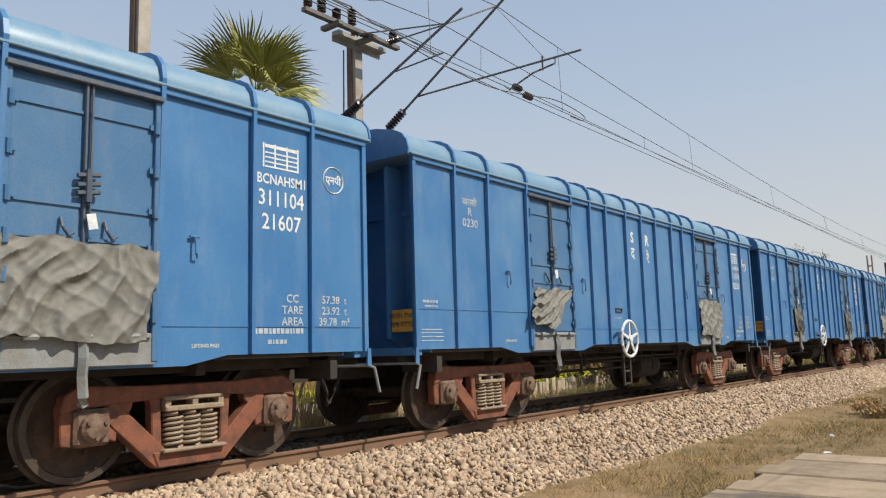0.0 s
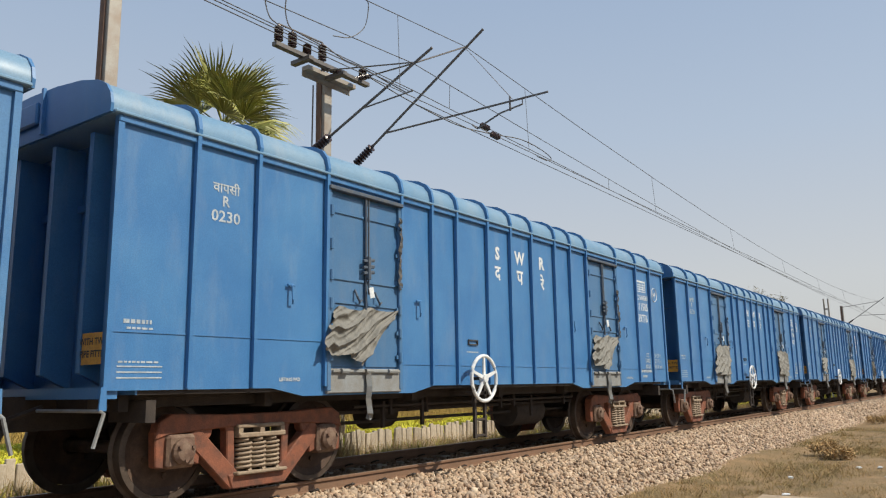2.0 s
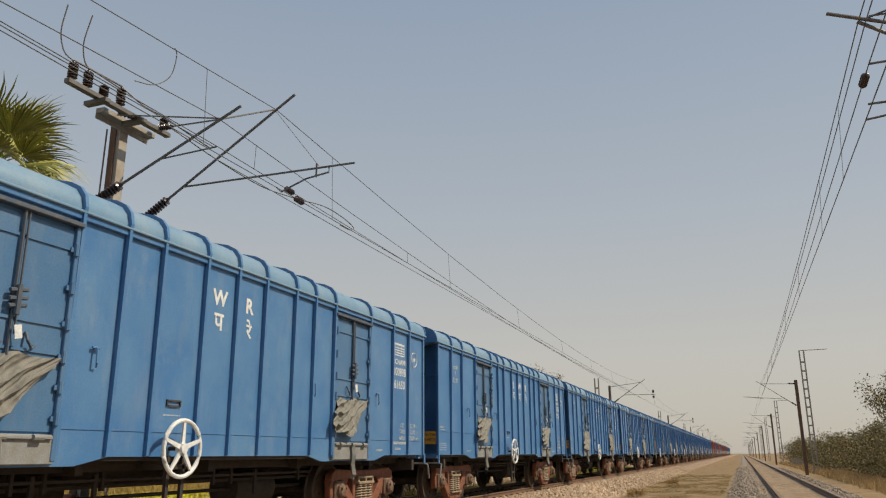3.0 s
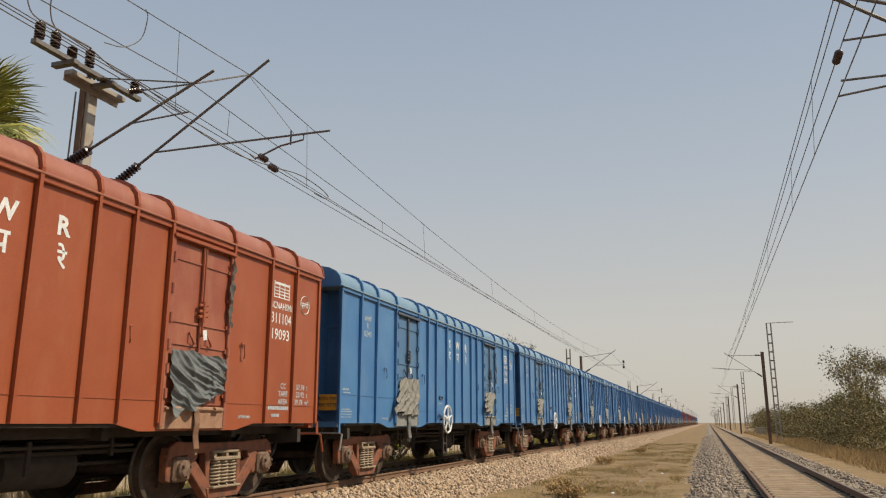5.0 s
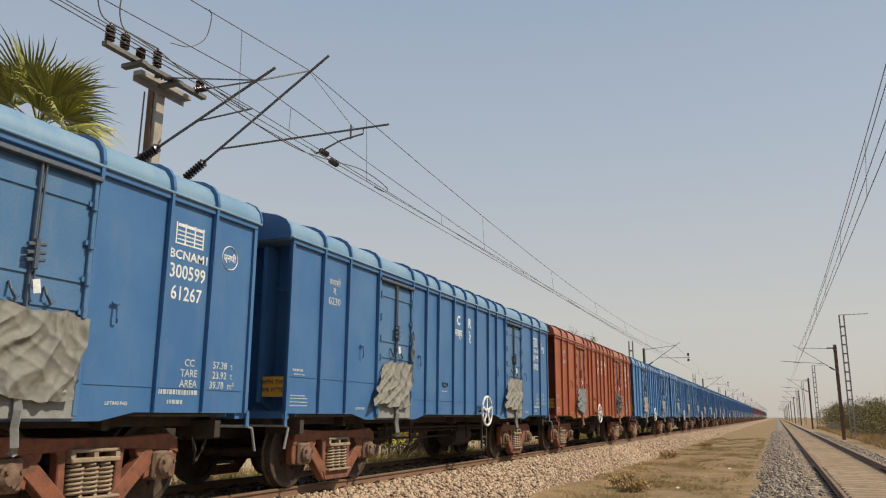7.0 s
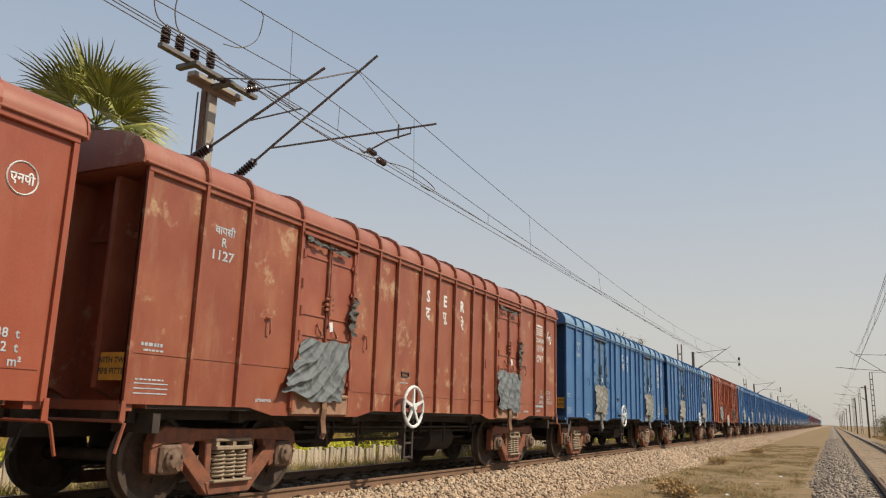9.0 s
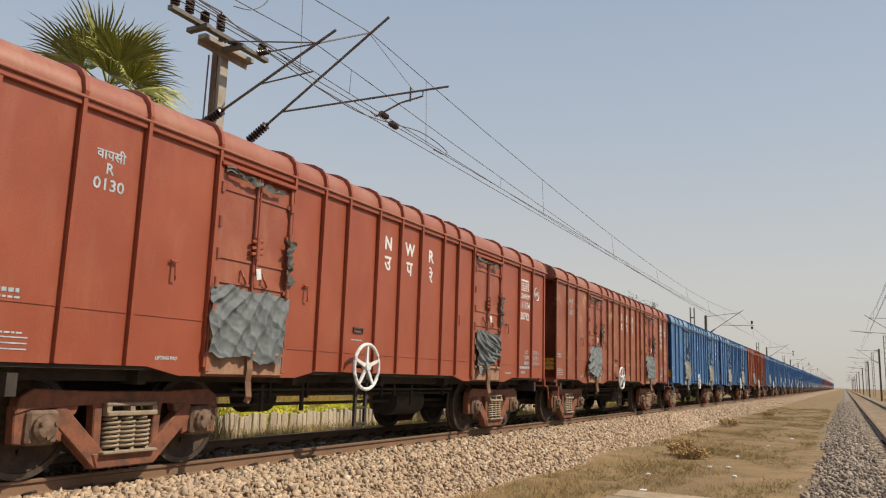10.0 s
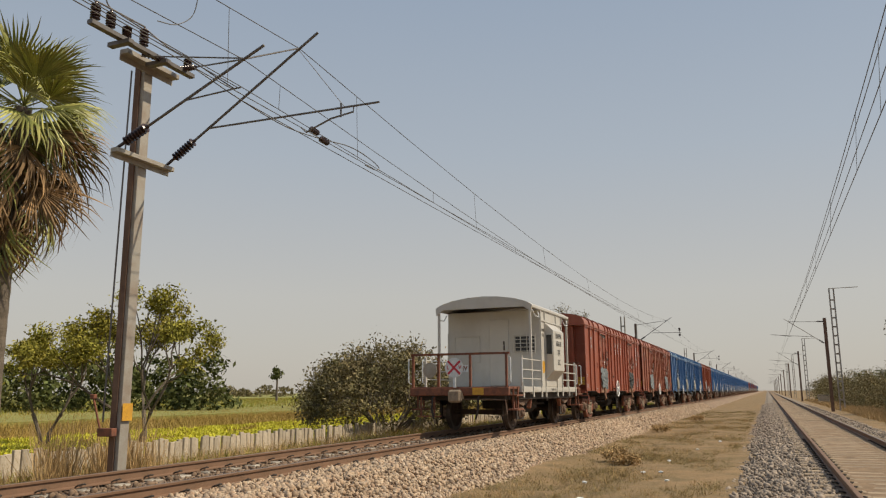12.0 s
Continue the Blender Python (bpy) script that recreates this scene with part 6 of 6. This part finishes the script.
branch_tree("bare_tree", (14.5, 66, -0.9), 3, 6.8, 0.6, LEAF_GREY, "thinly leaved grey tree beyond the empty track", 27, 0.08, 16, 5, 0.35, 0.3)
branch_tree("bare_tree", (19, 80, -0.9), 3, 6.0, 0.6, LEAF_GREY, "thinly leaved grey tree beyond the empty track", 28, 0.08, 16, 5, 0.35, 0.3)
branch_tree("bare_tree", (-15.2, 59, -1.0), 2, 7.6, 0.4, LEAF_GREY, "tall thinly leaved tree behind the train", 29, 0.06, 20, 5, 0.12, 0.2)


def far_palm():
    t = thing("palm_tree", pose(-92, 133, -1.0), "distant slender palm at the end of the field", "palm tree")
    part("trunk", rod(bmesh.new(), (0, 0, 0), (0, 0, 5.6), 0.25, 8, 0.18), BARK, t)
    rng = random.Random(3)
    ends = [(math.cos(a) * r, math.sin(a) * r, 5.9 + rng.uniform(-0.8, 0.9)) for a, r in [(rng.uniform(0, 6.28), rng.uniform(0.2, 1.2)) for _ in range(30)]]
    part("crown", leaf_cloud("crown", ends, 14, (0.25, 0.25, 0.25), 0.28, 3), LEAF_DARK, t)


far_palm()


def woods(name, spots, mat, label, seed, leaf, per):
    """A belt of leafy clumps: spots are (x, y, width, height)."""
    rng = random.Random(seed)
    cs = []
    for x, y, w, h in spots:
        for _ in range(int(14 + w * 3)):
            u, a = rng.random() ** 0.5, rng.uniform(0, 6.28)
            z = rng.random()
            r = w / 2 * (1 - z ** 3) ** 0.5 * u
            cs.append((x + r * math.cos(a), y + r * math.sin(a), -0.9 + 0.2 + z * h * rng.uniform(0.8, 1.0)))
    tagged(part(name, leaf_cloud(name, cs, per, (0.4, 0.4, 0.35), leaf, seed), mat), label, "trees", kind="stuff")


rng = random.Random(31)
woods("tree_belt", [(-math.sin(radians(a)) * r, math.cos(radians(a)) * r, rng.uniform(5, 8), rng.uniform(4.6, 6.8)) for a, r in [(39.5 + 1.25 * i, 92 + rng.uniform(-7, 7)) for i in range(22)]], LEAF_DARK, "dark belt of leafy trees across the field", 32, 0.30, 26)
woods("far_trees", [(-110 + 5 * i + rng.uniform(-3, 3), 175 + rng.uniform(-15, 25), rng.uniform(5, 9), rng.uniform(3.5, 6.5)) for i in range(6)] + [(-330 + 13 * i, 340 + rng.uniform(-30, 30), 13, rng.uniform(3, 6)) for i in range(22)], LEAF_GREY, "hazy far trees beyond the field", 33, 0.5, 16)
woods("roadside_scrub", [(rng.uniform(8.6, 11.5), 34 + 4.2 * i, rng.uniform(3.0, 5.0), rng.uniform(2.8, 4.6)) for i in range(34)], LEAF_GREY, "dusty green scrub beyond the empty track", 34, 0.085, 95)
woods("roadside_scrub", [(rng.uniform(14, 22), 45 + 5 * i, rng.uniform(4, 6), rng.uniform(4.0, 6.0)) for i in range(22)], LEAF_DARK, "taller green scrub beyond the empty track", 35, 0.11, 70)


def tufts(name, place, count, blades, height, width, mat, label, category, seed, bend=0.5, spread=0.05):
    """Blades of grass in tufts; one sheet of stuff."""
    rng = np.random.default_rng(seed)
    P = place(rng, count)
    n = len(P) * blades
    B = np.repeat(P, blades, 0) + np.concatenate([rng.normal(0, spread, (n, 2)), np.zeros((n, 1))], 1)
    a = rng.uniform(0, 6.28, n)
    h = height * rng.uniform(0.4, 1.25, n)
    lean = rng.normal(0, bend, (n, 2)) * h[:, None]
    w = width * rng.uniform(0.6, 1.3, n)
    dx, dy = np.cos(a) * w, np.sin(a) * w
    z0 = np.zeros(n)
    v0 = B + np.stack([dx, dy, z0], 1)
    v1 = B - np.stack([dx, dy, z0], 1)
    v2 = B + np.stack([lean[:, 0], lean[:, 1], h], 1)
    V = np.stack([v0, v1, v2], 1).reshape(-1, 3)
    me = bpy.data.meshes.new(name)
    me.vertices.add(3 * n)
    me.vertices.foreach_set("co", V.reshape(-1))
    me.loops.add(3 * n)
    me.polygons.add(n)
    me.loops.foreach_set("vertex_index", np.arange(3 * n, dtype=np.int32))
    me.polygons.foreach_set("loop_start", np.arange(0, 3 * n, 3, dtype=np.int32))
    me.update(calc_edges=True)
    tagged(part(name, me, mat), label, category, kind="stuff")


def patch(x0, x1, y0, y1, near=1.6, clump=0.0, lift=0.0):
    def place(rng, n):
        x = rng.uniform(x0, x1, n)
        y = y0 + (y1 - y0) * rng.uniform(0, 1, n) ** near
        if clump:
            keep = np.array([noise.noise(Vector((a * 0.8, b * 0.45, 7.0))) > clump * rng.uniform(-1, 1) for a, b in zip(x, y)])
            x, y = x[keep], y[keep]
        z = np.array([ground_height(a) for a in x]) - 0.02 + lift
        return np.stack([x, y, z], 1)
    return place


tufts("dry_grass", patch(-4.9, -0.9, 5, 70, 1.7, 0.3), 26000, 7, 0.085, 0.004, BLADE, "short dry yellow grass between the tracks", "grass", 41, 0.9, 0.05)
tufts("dry_grass", patch(-4.9, -1.0, 6, 50, 1.6, 0.15), 900, 16, 0.16, 0.005, STRAW, "taller dry grass clumps between the tracks", "grass", 42, 0.6, 0.05)
tufts("reeds", patch(-13.9, -11.6, 2, 60, 1.3), 1500, 12, 0.45, 0.007, STRAW, "straw-coloured weeds beside the fence", "weeds", 43, 0.35, 0.12)
tufts("reeds", patch(-11.7, -11.0, 9.3, 12.0, 1.0), 26, 40, 1.25, 0.009, STRAW, "tall straw-coloured reeds round the mast", "weeds", 44, 0.22, 0.12)
tufts("ripe_crop", patch(-60, -19, 2, 120, 1.4), 24000, 6, 0.5, 0.024, GOLD, "golden ripening crop in the field behind the fence", "crop", 50, 0.35, 0.25)
tufts("crop", patch(-21, -14.6, 2, 110, 1.5), 11000, 6, 0.42, 0.02, CROP, "green crop in the field behind the fence", "crop", 45, 0.35, 0.25)
tufts("crop", patch(-150, -58, 20, 240, 1.2), 16000, 6, 0.7, 0.09, CROP, "green crop in the field behind the fence", "crop", 46, 0.35, 0.6)
tufts("mustard", patch(-27, -14.8, 3, 60, 1.4, 0.3, 0.36), 22000, 6, 0.13, 0.035, FLOWER, "yellow mustard flowers in the field", "crop", 47, 0.9, 0.14)
tufts("dry_grass", patch(5.4, 12, 14, 140, 1.6), 9000, 9, 0.42, 0.012, STRAW, "tall dry orange grass beyond the empty track", "grass", 48, 0.4, 0.12)
tufts("weeds", patch(-13.8, -12.2, 2, 40, 1.2), 160, 30, 0.35, 0.02, LEAF, "green weeds beside the fence", "weeds", 49, 0.6, 0.14)
for x, y, s in ((-3.55, 19.6, 0.9), (-3.2, 18.9, 0.6), (-4.3, 34, 0.9), (-3.8, 47, 0.9)):
    branch_tree("small_shrub", (x, y, -0.64), 6, 0.40 * s, 0.9, STRAW, "small dusty shrub on the grass strip", int(x * -100), 0.03, 14, 3, 0.9, 0.07, 0.12, "shrub")

bm = bmesh.new()
box(bm, -1500, -44, -200, 2400, -1.2, -0.62)
tagged(part("far_field", bm, FIELD), "wide green and ochre fields behind the fence", "field", kind="structure")

# fence of upright concrete slabs
fence = thing("slab_fence", Matrix(), "low fence of upright pale concrete slabs", "fence", kind="structure")
bm = bmesh.new()
box(bm, -0.04, 0.04, -0.078, 0.078, 0, 0.76, 0.01)
slab = mesh_of("slab", bm)
slab.materials.append(PALECON)
rng = random.Random(51)
y = 1.0
while y < 51:
    part("slab", slab, None, fence, m=pose(-14.2 + rng.uniform(-0.03, 0.03), y, -0.82 + rng.uniform(-0.08, 0.05), rng.uniform(-2, 2), rng.uniform(-3, 3), rng.uniform(-4, 4)))
    y += 0.172 if rng.random() > 0.05 else 0.3

# spare sleepers lying on the grass
bm = bmesh.new()
box(bm, -1.37, 1.37, -0.27, 0.27, 0, 0.12, 0.02)
lying = mesh_of("concrete_slab", bm)
lying.materials.append(TANCON)
for i in range(6):
    tagged(part("concrete_slab", lying, None, m=pose(-1.72 + 0.06 * (i % 3), 8.2 + 0.62 * i, -0.62 + 0.02 * (i % 2), 1.5, 0, 1.5 * (i % 2))), "tan weathered concrete slab lying on the dry grass", "concrete slab", "spare concrete slabs")

# trackside cabinet
cab = thing("trackside_cabinet", pose(6.6, 112, -0.62), "small pale concrete cabinet beyond the empty track", "cabinet")
part("body", box(bmesh.new(), -0.65, 0.65, -0.4, 0.4, -0.2, 0.95, 0.02), PALECON, cab)
part("lid", box(bmesh.new(), -0.72, 0.72, -0.47, 0.47, 0.955, 1.05, 0.02), CONCRETE, cab)

# scraps of litter
rng = random.Random(61)
for x, y in ((-2.35, 20.0), (-2.2, 17.2), (-2.55, 17.0), (-2.9, 12.6), (-2.5, 11.9), (-3.3, 14.8), (-1.9, 15.6), (-2.0, 24.0), (-3.6, 21), (-1.6, 28)):
    bm = bmesh.new()
    bmesh.ops.create_icosphere(bm, subdivisions=2, radius=0.045)
    for v in bm.verts:
        v.co = Vector((v.co.x * 1.4, v.co.y, v.co.z * 0.5)) * (1 + 0.5 * noise.noise(v.co * 20 + Vector((x, y, 0))))
    tagged(part("litter_scrap", bm, WHITE, m=pose(x, y, -0.6, 0, 0, rng.uniform(0, 180))), "crumpled white plastic scrap on the grass", "litter", "litter on the grass")

# a second, taller mast close behind the first
left_mast(5.9, False)


def motions():
    times = [i * 1.0 for i in range(13)]
    for k, w in WAGONS.items():
        walk(w, [(t, pose(TC, Y0 - PITCH * k + SPEED * t, 0)) for t in times])
    walk(VAN, [(t, pose(TC, VAN_Y + SPEED * t, 0)) for t in times])
    steps = [i / 30 for i in range(361)]
    for thing_ in [WAGONS[k] for k in range(-1, 10)] + [VAN]:
        for b in thing_.children:
            if b.name.startswith(("bogie", "axle_guard")):
                for w in b.children:
                    if w.name.startswith("wheelset"):
                        y = w.location.y
                        walk(w, [(t, Matrix.Translation((0, y, AXLE_Z)) @ Matrix.Rotation(-SPEED * t / AXLE_Z, 4, "X")) for t in steps])


motions()
